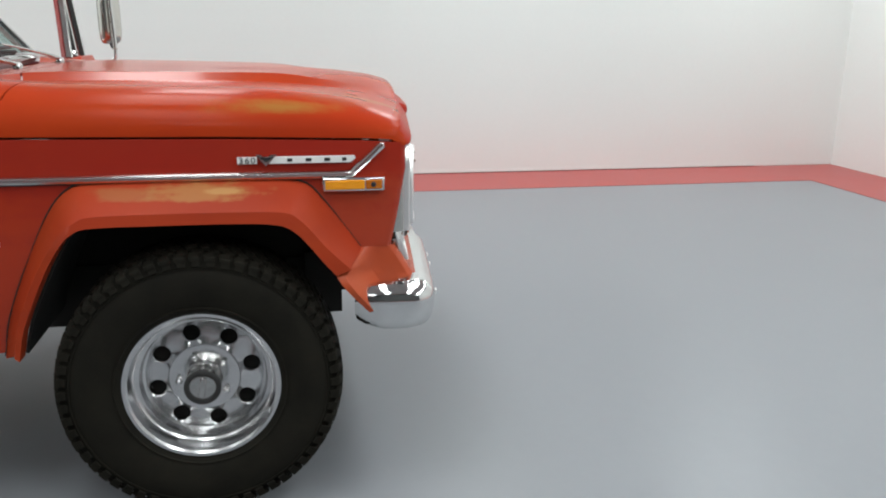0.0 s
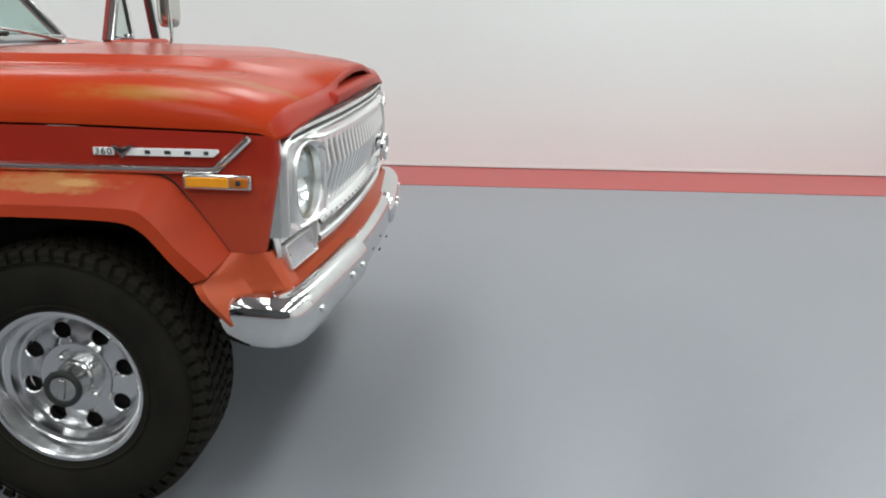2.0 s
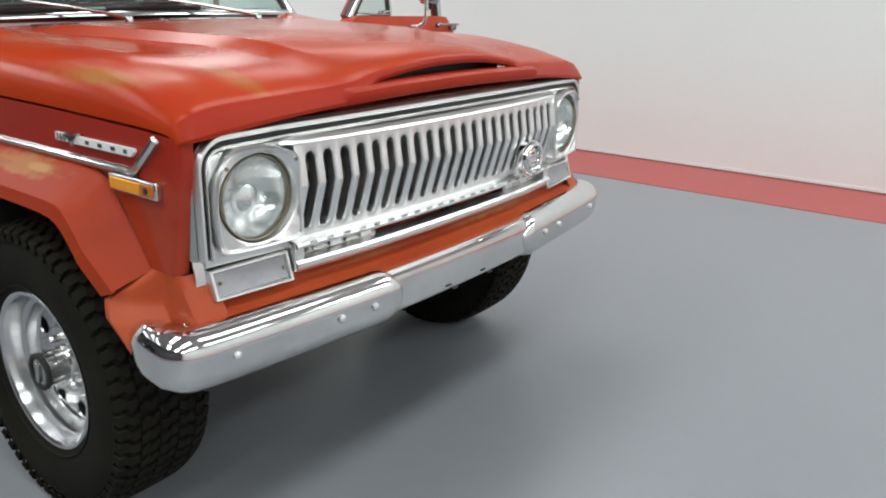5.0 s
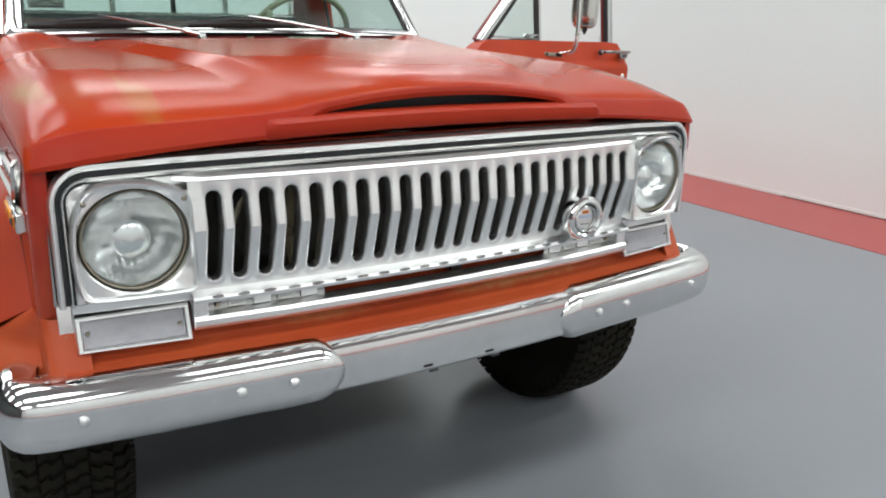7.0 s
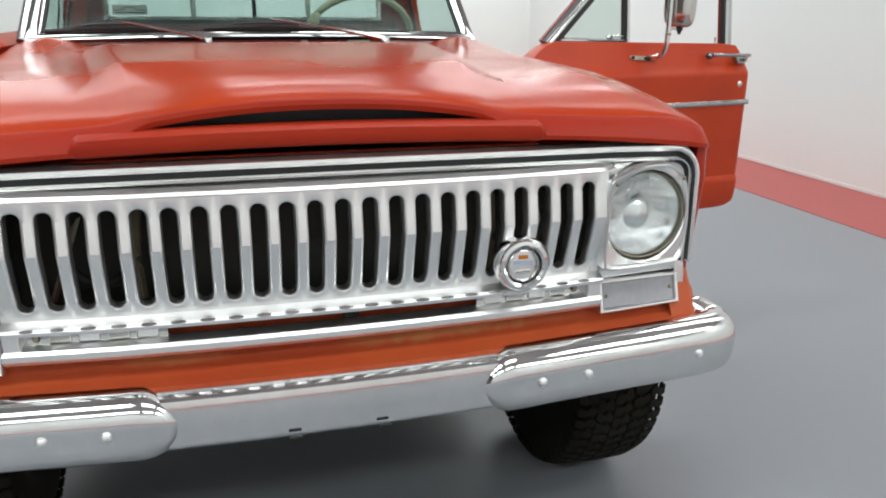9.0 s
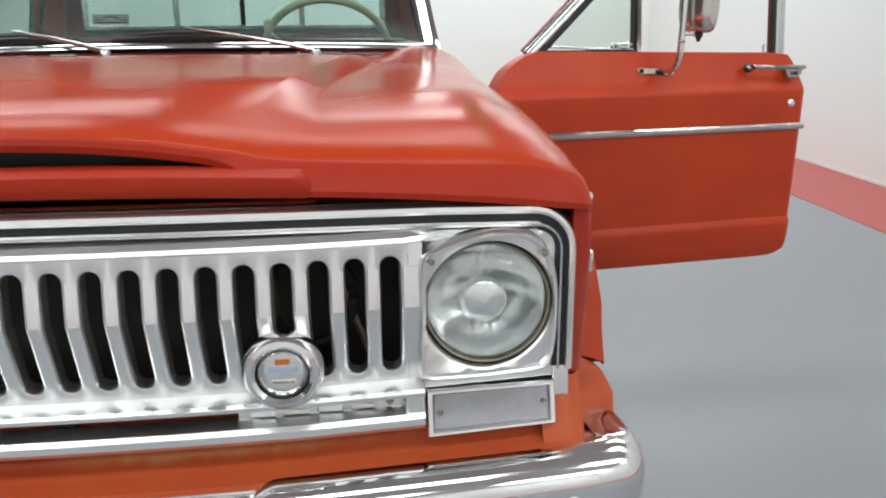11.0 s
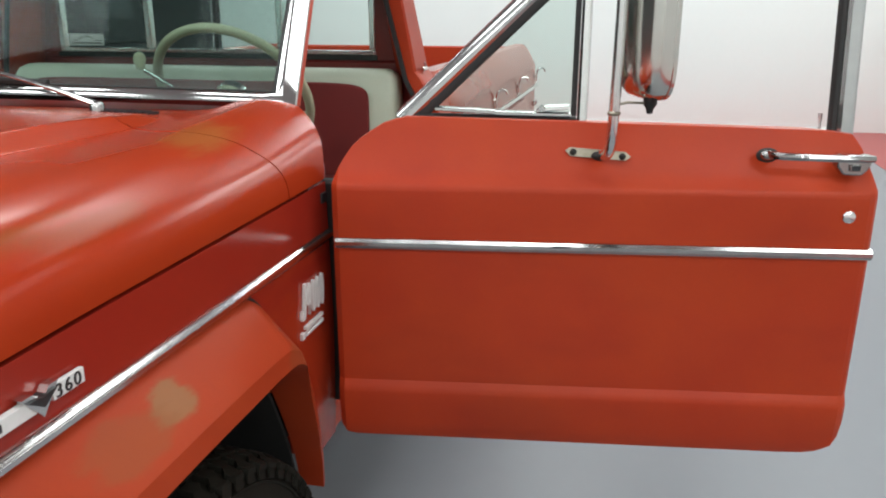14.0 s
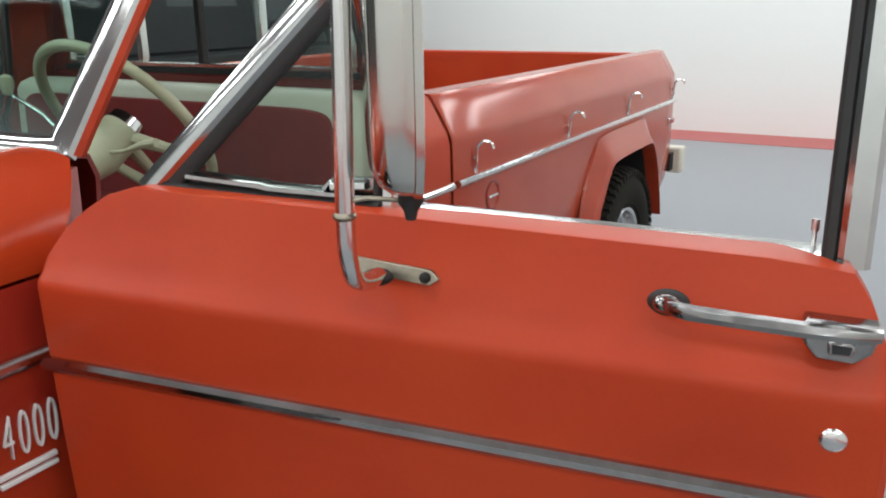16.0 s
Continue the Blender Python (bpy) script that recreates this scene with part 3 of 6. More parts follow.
    box("wheel_house", -0.56, 0.42, s * 0.42, s * 0.43, 0.42, 1.03, DIRTY_BLACK, truck, "black inner wall of the wheel arch")
    # side mouldings
    mould = [(-0.650, 0.967), (0.405, 0.965), (0.428, 0.968), (0.513, 1.0455), (0.5165, 1.0485)]
    rows = []
    for i, (x, z) in enumerate(mould):
        nx, nz = ((0, 1), (-0.1, 1), (-0.45, 0.9), (-0.67, 0.74), (-0.40, 0.44))[i]
        low = 0.45 if i == 4 else 1.0
        rows.append([(x + nx * h, s * (SIDE + 0.006 + o * low), z + nz * h) for h, o in ((-0.0105, -0.002), (-0.0095, 0.006), (-0.003, 0.011), (0.004, 0.011), (0.0095, 0.005), (0.0105, -0.002))])
    sheet("side_moulding", rows, CHROME_DULL, fender, "chrome side moulding with a bent front end", caps=True)
    rows = [[(x, s * (SIDE + 0.0055), z) for z in (0.9535, 0.9565)] for x in (-0.62, 0.43)]
    sheet("moulding_gap", rows, BLACK_PAINT, fender, solid=0.002)
    # amber side marker
    marker = box("side_marker", 0.347, 0.517, s * 0.838, s * 0.858, 0.919, 0.957, CHROME_DULL, fender, "amber side marker lamp in a chrome frame", bevel=0.004)
    box("amber_lens", 0.354, 0.462, s * 0.850, s * 0.862, 0.925, 0.951, AMBER, marker, bevel=0.003)
    box("amber_reflector", 0.465, 0.510, s * 0.850, s * 0.861, 0.925, 0.951, AMBER_DARK, marker, bevel=0.003)
    lathe("lamp_screw", [(0, 0.0075), (0.007, 0.006), (0.008, 0)], BLACK_PAINT, marker, n=12, at=(0.486, s * 0.857, 0.938), sign=s)


def lettering(name, text, size, material, parent, m, label="", depth=0.002, shear=0.0, squeeze=1.0, thin=0.0):
    """Raised letters; m takes the text plane (x along the words, y up) into the world."""
    cu = bpy.data.curves.new(name, "FONT")
    cu.body, cu.size, cu.extrude, cu.shear, cu.offset = text, size, depth, shear, thin
    ob = bpy.data.objects.new(name, cu)
    me = bpy.data.meshes.new_from_object(ob)
    me.transform(m @ Matrix.Diagonal((squeeze, 1, 1, 1)))
    bpy.data.objects.remove(ob)
    return finish(name, me, material, parent, label, smooth=False)


for s in (-1, 1):
    y0, y1 = s * (SIDE + 0.004), s * (SIDE + 0.013)
    # long badge: the plate, its V, its dark marks
    plate_pts = [(0.20, 0.9985), (0.425, 0.9985), (0.439, 1.010), (0.436, 1.017), (0.20, 1.017)]
    plate = link("engine_badge", [(x, y, z) for y in (y0, y1) for x, z in plate_pts], [(0, 1, 2, 3, 4), (5, 6, 7, 8, 9)] + [(i, (i + 1) % 5, 5 + (i + 1) % 5, 5 + i) for i in range(5)],
                 WHITE_BADGE, truck, "long silver-white badge with a V emblem and dark marks", bevel=0.0012, smooth=False)
    box("badge_tail", 0.124, 0.176, y0, s * (SIDE + 0.011), 0.9985, 1.017, WHITE_BADGE, plate, bevel=0.001)
    turn = pose(0, 0, 0, 90, 0, 0) if s < 0 else pose(0, 0, 0, 90, 0, 180)
    for k, sign in enumerate("360"):
        spot = Matrix.Translation(((0.128 if s < 0 else 0.174) - s * 0.0155 * k, s * (SIDE + 0.0115), 1.0005))
        lettering("badge_figure", sign, 0.023, BLACK_BADGE, plate, spot @ turn, "", 0.001, squeeze=1.1)
    for wing in (0, 1):
        w = 0.0060 * wing
        link("badge_v", [(x, s * y, z) for y in (SIDE + 0.004, SIDE + 0.016 + 0.003 * wing) for x, z in ((0.172 + w, 1.024 - w), (0.186, 1.024 - w), (0.199, 1.010 + w), (0.212, 1.024 - w), (0.228 - w, 1.024 - w), (0.199, 0.992 + 2 * w))],
             [(0, 1, 2, 5), (2, 3, 4, 5), (6, 7, 8, 11), (8, 9, 10, 11)] + [(i, (i + 1) % 6, 6 + (i + 1) % 6, 6 + i) for i in range(6)], CHROME_DULL if wing == 0 else BLACK_BADGE, plate, smooth=False)
    for k, x in enumerate((0.262, 0.312, 0.362, 0.408)):
        bar_w = (0.007, 0.008, 0.008, 0.006)[k]
        box("badge_mark", x - bar_w, x + bar_w, s * (SIDE + 0.012), s * (SIDE + 0.0142), 1.0035, 1.0125, BLACK_BADGE, plate, bevel=0.0008)
    # model badge behind the arch: figures over two bars
    model = box("model_badge", -0.498, -0.485, y0, s * (SIDE + 0.012), 0.794, 0.808, WHITE_BADGE, truck, "white raised model number over two white bars", bevel=0.001) if s > 0 else box("model_badge", -0.500, -0.485, y0, s * (SIDE + 0.012), 0.794, 0.814, WHITE_BADGE, truck, "white raised model number over two white bars", bevel=0.001)
    left = -0.598 if s < 0 else -0.490
    for k, sign in enumerate("J4000"):
        along = (0.0, 0.026, 0.050, 0.072, 0.094)[k]
        spot = Matrix.Translation((left + (along if s < 0 else -along), s * (SIDE + 0.009), 0.832))
        if k:
            lettering("model_figure", sign, 0.100, WHITE_BADGE, model, spot @ turn, "", 0.003, shear=0.15, squeeze=0.34, thin=-0.0022)
    # the J: a stem with a hook turned back at its foot
    hooked = [(0.0, 0.020), (0.0, 0.005), (0.004, 0.0), (0.014, 0.0), (0.018, 0.005), (0.018, 0.071), (0.010, 0.071), (0.010, 0.009), (0.0065, 0.009), (0.0065, 0.020)]
    rim = [(left - s * (u - 0.003 + 0.15 * z), z + 0.832) for u, z in hooked]
    link("model_figure", [(x, s * (SIDE + d), z) for d in (0.006, 0.012) for x, z in rim], [tuple(range(10)), tuple(range(10, 20))] + [(i, (i + 1) % 10, 10 + (i + 1) % 10, 10 + i) for i in range(10)], WHITE_BADGE, model, smooth=False)
    for z in (0.796, 0.809):
        box("badge_bar", -0.592, -0.504, y0, s * (SIDE + 0.012), z, z + 0.0075, WHITE_BADGE, model, bevel=0.001) if s > 0 else box("badge_bar", -0.56, -0.49, y0, s * (SIDE + 0.012), z, z + 0.0075, WHITE_BADGE, model, bevel=0.001)

# ---- front: frame, grille, lamps ----
GX = 0.617


def frame_path(inset):
    """The upside-down U round the grille, from one foot to the other, as (y, z)."""
    h, r = 0.808 - 0.7 * inset, max(0.012, 0.072 - inset)
    top = 1.066 - inset
    pts = [(-h, 0.79), (-h, 0.90)]
    pts += [(-h + r - r * math.cos(a), top - 0.012 - r + r * math.sin(a)) for a in [math.pi / 2 * k / 8 for k in range(9)]]
    ups = [(y, top - 0.010 * (abs(y) / 0.74) ** 2) for y in (-0.6, -0.45, -0.3, -0.15, 0, 0.15, 0.3, 0.45, 0.6)]
    return pts + ups + [(-y, z) for y, z in reversed(pts)]


def frame_band(name, steps, material, label=""):
    rows = [[(GX + dx + bow(y) + 0.012, y, z) for y, z in frame_path(inset)] for inset, dx in steps]
    return sheet(name, rows, material, grille, label, angle=40)


grille = new("grille")
grille.parent = truck
frame_band("outer_frame", [(-0.002, -0.05), (-0.002, 0.0), (0.002, 0.006), (0.008, 0.007), (0.013, 0.003), (0.013, -0.012)], ALUMINIUM, "chrome outer frame round the grille")
frame_band("black_channel", [(0.013, -0.010), (0.027, -0.010)], BLACK_PAINT, "worn black channel in the frame")
frame_band("inner_bead", [(0.0255, -0.012), (0.026, -0.001), (0.029, 0.002), (0.033, 0.001), (0.034, -0.012)], CHROME_DULL)
frame_band("black_channel", [(0.033, -0.011), (0.044, -0.011)], BLACK_PAINT)
frame_band("inner_flange", [(0.042, -0.011), (0.046, -0.009), (0.060, -0.012), (0.078, -0.030)], ALUMINIUM)
frame_band("hood_strip", [(-0.012, -0.045), (-0.010, -0.016), (-0.006, -0.012), (-0.004, -0.016)], SHELL, "worn chrome strip under the hood edge")

# flat silver backing strip above the slots, bevelled
rows = [[(GX + dx + bow(y) + 0.03 - 0.030 * smooth_step(0.555, 0.605, abs(y)), y, z - 0.006 * smooth_step(0.62, 0.75, abs(y))) for y in [-0.75 + 1.5 * k / 60 for k in range(61)]] for dx, z in ((-0.03, 1.028), (-0.010, 1.026), (0.002, 1.020), (0.006, 1.014), (0.004, 1.011))]
sheet("top_rail", rows, ALUMINIUM, grille, "silver top rail of the grille", angle=20)


def slat_x(z):
    """The slats are bent: furthest ahead at mid height."""
    return table(z, [(0.775, 0.612), (0.80, 0.618), (0.918, 0.652), (0.995, 0.640), (1.02, 0.637)])


PITCH, HALF = 0.0505, 0.0135
slots = [-0.5305 + PITCH * k for k in range(22)]
ZT, ZB = 0.990 - HALF, 0.808 + HALF
# bands with the slots' rounded ends
for top in (True, False):
    verts, faces = [], []
    z_edge, z_mid, sign = (1.0125, ZT, 1) if top else (0.788, ZB, -1)

    def put(y, z, back=0.0):
        verts.append((slat_x(z) + bow(y) - back, y, z))
        return len(verts) - 1
    for c in slots:
        n = 10
        ringy = [(c + HALF * math.cos(math.pi * k / n), z_mid + sign * HALF * math.sin(math.pi * k / n)) for k in range(n + 1)]
        big = (HALF + 0.0055) / HALF
        inner = [put(c + (y - c) * big, z_mid + (z - z_mid) * big) for y, z in ringy]
        bevel_ = [put(c + (y - c) * (1 + (big - 1) * 0.35), z_mid + (z - z_mid) * (1 + (big - 1) * 0.35), 0.0022) for y, z in ringy]
        edge_ = [put(y, z, 0.007) for y, z in ringy]
        deep = [put(y, z, 0.03) for y, z in ringy]
        outer = [put(min(max(c + PITCH / 2 * 1.45 * math.cos(math.pi * k / n), c - PITCH / 2), c + PITCH / 2), z_mid if k in (0, n) else (z_edge if 0.18 < k / n < 0.82 else z_mid + (z_edge - z_mid) * min(1, 1.9 * math.sin(math.pi * k / n)))) for k in range(n + 1)]
        for k in range(n):
            faces += [(inner[k], inner[k + 1], outer[k + 1], outer[k])] + [(p[k], q[k], q[k + 1], p[k + 1]) for p, q in ((inner, bevel_), (bevel_, edge_), (edge_, deep))]
    for e in (-1, 1):
        ya, yb = e * (0.5305 + PITCH / 2), e * 0.576
        q = [put(ya, z_mid), put(yb, z_mid), put(yb, z_edge), put(ya, z_edge)]
        faces.append(tuple(q))
    link("slot_band", verts, faces, ALUMINIUM, grille, "silver band with the rounded slot ends", angle=40)
# the slats between the slots
for k in range(23):
    yc = -0.5305 + PITCH * (k - 0.5)
    if k in (0, 22):
        ya, yb = (yc + PITCH / 2 - HALF, yc - 0.020) if k == 0 else (yc - PITCH / 2 + HALF, yc + 0.020)
        lo, hi = min(ya, yb), max(ya, yb)
    else:
        lo, hi = yc - (PITCH / 2 - HALF), yc + (PITCH / 2 - HALF)
    rows = []
    for z in (ZT, 0.95, 0.922, 0.9175, 0.912, 0.87, ZB):
        x = slat_x(z) + bow(yc)
        rows.append([(x - 0.030, lo, z), (x - 0.007, lo, z), (x - 0.0022, lo + 0.0019, z), (x, lo + 0.0055, z), (x, hi - 0.0055, z), (x - 0.0022, hi - 0.0019, z), (x - 0.007, hi, z), (x - 0.030, hi, z)])
    sheet("grille_slat", rows, ALUMINIUM, grille, angle=13)

# lower ledge, long opening, bottom bar
def band(name, steps, material, half=0.578, label="", n=24, ang=25, parent=None, **more):
    rows = [[(x + bow(y), y, z) for y in [-half + 2 * half * k / n for k in range(n + 1)]] for x, z in steps]
    return sheet(name, rows, material, parent or grille, label, angle=ang, **more)


band("lower_ledge", [(0.614, 0.790), (0.622, 0.787), (0.640, 0.782), (0.643, 0.777), (0.641, 0.770), (0.60, 0.766)], ALUMINIUM, label="silver ledge below the slots")
band("bottom_bar", [(0.60, 0.742), (0.634, 0.739), (0.640, 0.733), (0.640, 0.722), (0.634, 0.714), (0.60, 0.712)], ALUMINIUM, label="silver bottom bar of the grille")
for s in (-1, 1):
    box("bar_end", 0.60 + bow(0.57), 0.632 + bow(0.57), s * 0.548, s * 0.578, 0.713, 0.782, ALUMINIUM, grille, bevel=0.004)
    plate = [(0.606 + bow(y), s * y, z) for y in (0.30, 0.55) for z in (0.738, 0.770)]
    link("opening_plate", plate, [(0, 1, 3, 2)], CHROME_PITTED, grille, "dull chrome plate in the long lower opening", solid=0.004)
    for k, y in enumerate((0.335, 0.385, 0.435, 0.485)):
        box("plate_patch", 0.604 + bow(y), 0.6095 + bow(y), s * (y - 0.019), s * (y + 0.019), 0.743, 0.7645, (ALUMINIUM, SHELL)[k % 2], grille, bevel=0.003)
    lathe("plate_screw", [(0, 0.006), (0.005, 0.005), (0.007, 0)], STEEL, grille, n=12, at=(0.608 + bow(0.525), s * 0.525, 0.752), axis="x")
# Black box stands in for the shade deep in the opening.
box("opening_back", 0.52, 0.53, -0.56, 0.56, 0.73, 0.78, BLACK_PAINT, grille, "black box painted for the shade deep in the lower opening")
box("opening_strut", 0.56, 0.60, 0.03, 0.06, 0.735, 0.775, RADIATOR, grille)
# embossed ticks on the ledge: their soft shadows laid on as darker chrome ellipses
for c in slots:
    rim_pts = [(math.cos(2 * math.pi * k / 10), math.sin(2 * math.pi * k / 10)) for k in range(10)]
    link("ledge_dimple_shade", [(0.6418 + bow(c) - 0.0018 * b, c + 0.014 * a, 0.7805 + 0.0028 * b) for a, b in rim_pts], [tuple(range(10))], CHROME_PITTED, grille, solid=0.0006, offset=1)

# behind the slots
box("radiator", 0.40, 0.46, -0.60, 0.60, 0.62, 1.04, RADIATOR, truck, "dark dusty radiator behind the grille")
for s, y in ((-1, -0.41), (1, 0.41)):
    tube("horn_ring", [(0.53, y + 0.065 * math.cos(a), 0.90 + 0.075 * math.sin(a)) for a in [2 * math.pi * k / 20 for k in range(20)]], 0.010, DIRTY_BLACK, truck, "dusty horn ring behind the grille", closed=True, n=8)
    tube("radiator_hose", arc([(0.55, y - s * 0.065, 0.80), (0.54, y - s * 0.06, 0.88), (0.55, y - s * 0.07, 1.0)], 4), 0.013, BRASS_DUST, truck, "dusty tan hose behind the grille", n=8)
    tube("radiator_strut", [(0.53, y + s * 0.09, 0.80), (0.53, y + s * 0.02, 0.99)], 0.006, STEEL, truck, "thin steel strut behind the grille", n=6)
for z in (1.035, 0.70):
    box("radiator_support", 0.44, 0.56, -0.55, 0.55, z - 0.012, z + 0.012, BLACK_PAINT, truck, "black radiator support")

# headlights
CZ, CY = 0.908, 0.673
POD = [p[:2] for p in arc([(0.580, 0.800, 0), (0.569, 0.812, 0), (0.570, 0.90, 0), (0.573, 0.985, 0), (0.590, 1.001, 0), (0.635, 1.017, 0), (0.69, 1.022, 0), (0.738, 1.014, 0), (0.768, 0.98, 0), (0.781, 0.92, 0), (0.780, 0.85, 0), (0.772, 0.808, 0), (0.755, 0.798, 0), (0.66, 0.798, 0)], 4)]


def pod_radius(a):
    """How far the pod's outline lies from the lamp's axis in the direction a."""
    best = 0.12
    for (y0, z0), (y1, z1) in zip(POD, POD[1:] + POD[:1]):
        ax, az, ex, ez = y0 - CY, z0 - CZ, y1 - y0, z1 - z0
        dx, dz = math.cos(a), math.sin(a)
        det = dx * ez - dz * ex
        if abs(det) > 1e-9:
            r, u = (ax * ez - az * ex) / det, (ax * dz - az * dx) / det
            if r > 0 and -1e-6 <= u <= 1 + 1e-6:
                best = r
    return best


for s in (-1, 1):
    n = 64
    X = 0.585
    rows = []
    for scale, dx, rr in ((1.0, -0.05, None), (1.0, -0.010, None), (0.99, -0.004, None), (0.965, 0.0, None), (0.93, -0.002, None), (0.905, -0.007, None), (None, 0.020, 0.1015), (None, 0.017, 0.0985), (None, -0.015, 0.0955)):
        row = []
        for k in range(n):
            a = 2 * math.pi * k / n
            r = rr if rr else scale * pod_radius(a)
            y = CY + r * math.cos(a)
            rim_x = table(y, [(0.57, 0.642), (0.67, 0.630), (0.785, 0.608)])
            row.append(((0.598 - 0.12 * (y - CY) if rr else rim_x) + dx, s * y, CZ + r * math.sin(a)))
        rows.append(row)
    lamp = sheet("headlight", rows, ALUMINIUM, grille, "round clear headlight in a silver pod", closed_v=True, angle=30)
    hx = 0.600
    box("pod_backing", 0.505, 0.515, s * 0.56, s * 0.79, 0.79, 1.032, BLACK_PAINT, grille)
    lathe("retaining_ring", [(0.096, -0.012), (0.096, 0.004), (0.0935, 0.008), (0.0905, 0.007), (0.089, -0.01)], STEEL, lamp, "tarnished metal ring round the lens", n=64, at=(hx, s * CY, CZ), axis="x")
    lens = [(0.088, -0.006), (0.0875, 0.002), (0.080, 0.009), (0.066, 0.0165), (0.048, 0.022), (0.025, 0.0255), (0.0, 0.0265)]
    lathe("lens", lens + [(r, h - 0.004) for r, h in reversed(lens[:-1])], LENS, lamp, "clear fluted headlight glass", n=48, at=(hx, s * CY, CZ), axis="x").visible_shadow = False
    # bowl under an upright fluted, banded lens pattern
    bowl = []
    for r, h in ((0.089, -0.004), (0.086, -0.012), (0.082, -0.020), (0.075, -0.032), (0.068, -0.042), (0.058, -0.052), (0.048, -0.060), (0.036, -0.067), (0.024, -0.071), (0.012, -0.0735), (0.002, -0.074)):
        row = []
        for k in range(120):
            a = 2 * math.pi * k / 120
            y, z = r * math.cos(a), r * math.sin(a)
            inside = smooth_step(0.089, 0.080, r)
            band_ = 0.6 if z > 0.022 else 1.0 if z > -0.030 else 0.45
            row.append((hx + h + inside * (0.0010 * band_ * math.sin(2 * math.pi * y / 0.0135) + 0.0008 * math.sin(2 * math.pi * z / 0.034)), s * (CY + y), CZ + z))
        bowl.append(row)
    sheet("reflector", bowl, REFLECTOR, lamp, "silvered headlight bowl", closed_v=True, angle=60)
    lathe("bulb_shield", [(0.0, 0.0), (0.020, -0.002), (0.032, -0.008), (0.036, -0.016), (0.030, -0.026), (0.012, -0.03), (0.010, -0.072)], REFLECTOR, lamp, "silvered dome over the bulb", n=32, at=(hx - 0.016, s * CY, CZ - 0.008), axis="x")
    for yy, zz in ((0.588, 0.985), (0.756, 0.985)):
        lathe("pod_screw", [(0, 0.004), (0.004, 0.003), (0.005, 0)], STEEL, lamp, n=10, at=(table(yy, [(0.57, 0.643), (0.785, 0.612)]), s * yy, zz), axis="x")
    # parking lamp below
    y0, y1 = 0.589, 0.780
    rows = []
    for grow, dx in ((0.007, -0.03), (0.007, 0.003), (0.005, 0.007), (-0.001, 0.007), (-0.003, 0.003), (-0.004, -0.012)):
        row = []
        for y, z in ((y0 - grow, 0.759 + grow * 0.6), (y1 + grow, 0.757 + grow * 0.6), (y1 + grow, 0.702 - grow * 0.6), (y0 - grow, 0.700 - grow * 0.6)):
            row.append((table(z, [(0.68, 0.632), (0.76, 0.607)]) + dx + bow(y), s * y, z))
        rows.append(row)
    park = sheet("parking_lamp", rows, ALUMINIUM, grille, "rectangular clear parking lamp below the headlight", closed_v=True, angle=20)
    face = [(table(z, [(0.68, 0.632), (0.76, 0.607)]) + bow(y) + 0.0015, s * y, z) for z in (0.755, 0.704) for y in (y0 + 0.004, y1 - 0.004)]
    link("lens", face, [(0, 1, 3, 2)], FROSTED, park, "hazy clear lamp lens", solid=0.005, bevel=0.0015).visible_shadow = False
    back = [(p[0] - 0.010, p[1], p[2]) for p in face]
    link("lamp_back", back, [(0, 1, 3, 2)], SHELL, park, solid=0.002)
    for y, z in ((y0 + 0.013, 0.729), (y1 - 0.013, 0.732)):
        lathe("lens_screw", [(0, 0.003), (0.0035, 0.002), (0.0045, -0.001)], STEEL, park, n=10, at=(table(z, [(0.68, 0.632), (0.76, 0.607)]) + bow(y) + 0.0045, s * y, z), axis="x")
    # silver surround over and beside the parking lamp
    rows = []
    for y, z0, z1 in ((0.572, 0.765, 0.800), (0.70, 0.766, 0.801), (0.785, 0.767, 0.801), (0.789, 0.702, 0.801), (0.812, 0.700, 0.798)):
        x = 0.598 + bow(y)
        rows.append([(x + 0.004, s * y, z0), (x + 0.006, s * y, (z0 + z1) / 2), (x - 0.004, s * y, z1 - 0.004), (x - 0.02, s * y, z1)])
    tab = sheet("lamp_surround", rows, ALUMINIUM, grille, "silver surround with a screw tab", solid=0.004)
    lathe("tab_screw", [(0, 0.005), (0.005, 0.004), (0.007, 0)], STEEL, tab, n=12, at=(0.603 + bow(0.8), s * 0.801, 0.722), axis="x")
# round emblem hung on the slats
emblem = lathe("grille_emblem", [(0.046, -0.026), (0.054, -0.022), (0.057, -0.008), (0.056, 0.006), (0.050, 0.014), (0.043, 0.016), (0.038, 0.012), (0.036, 0.002), (0.0335, -0.001)], CHROME, grille, "round chrome emblem with a small red and blue-grey disc", n=56, at=(0.664, 0.376, 0.841), axis="x")
lathe("emblem_ring", [(0.0335, -0.001), (0.0325, 0.008), (0.030, 0.010), (0.0285, 0.006)], CHROME_DULL, emblem, n=40, at=(0.664, 0.376, 0.841), axis="x")
lathe("emblem_disc", [(0.0, 0.006), (0.018, 0.0055), (0.0285, 0.004)], ALUMINIUM, emblem, n=32, at=(0.664, 0.376, 0.841), axis="x")
for z0, z1, mat_, w in ((0.853, 0.861, AMBER_DARK, 0.010), (0.842, 0.850, surface("pale_blue_enamel", (0.30, 0.36, 0.46), (0.38, 0.44, 0.54)), 0.020), (0.824, 0.830, SHELL, 0.016)):
    box("emblem_mark", 0.6685, 0.6708, 0.376 - w, 0.376 + w, z0, z1, mat_, emblem, bevel=0.0006)
lathe("emblem_stem", [(0.012, -0.02), (0.012, 0.0)], CHROME_DULL, emblem, n=16, at=(0.648, 0.376, 0.841), axis="x")

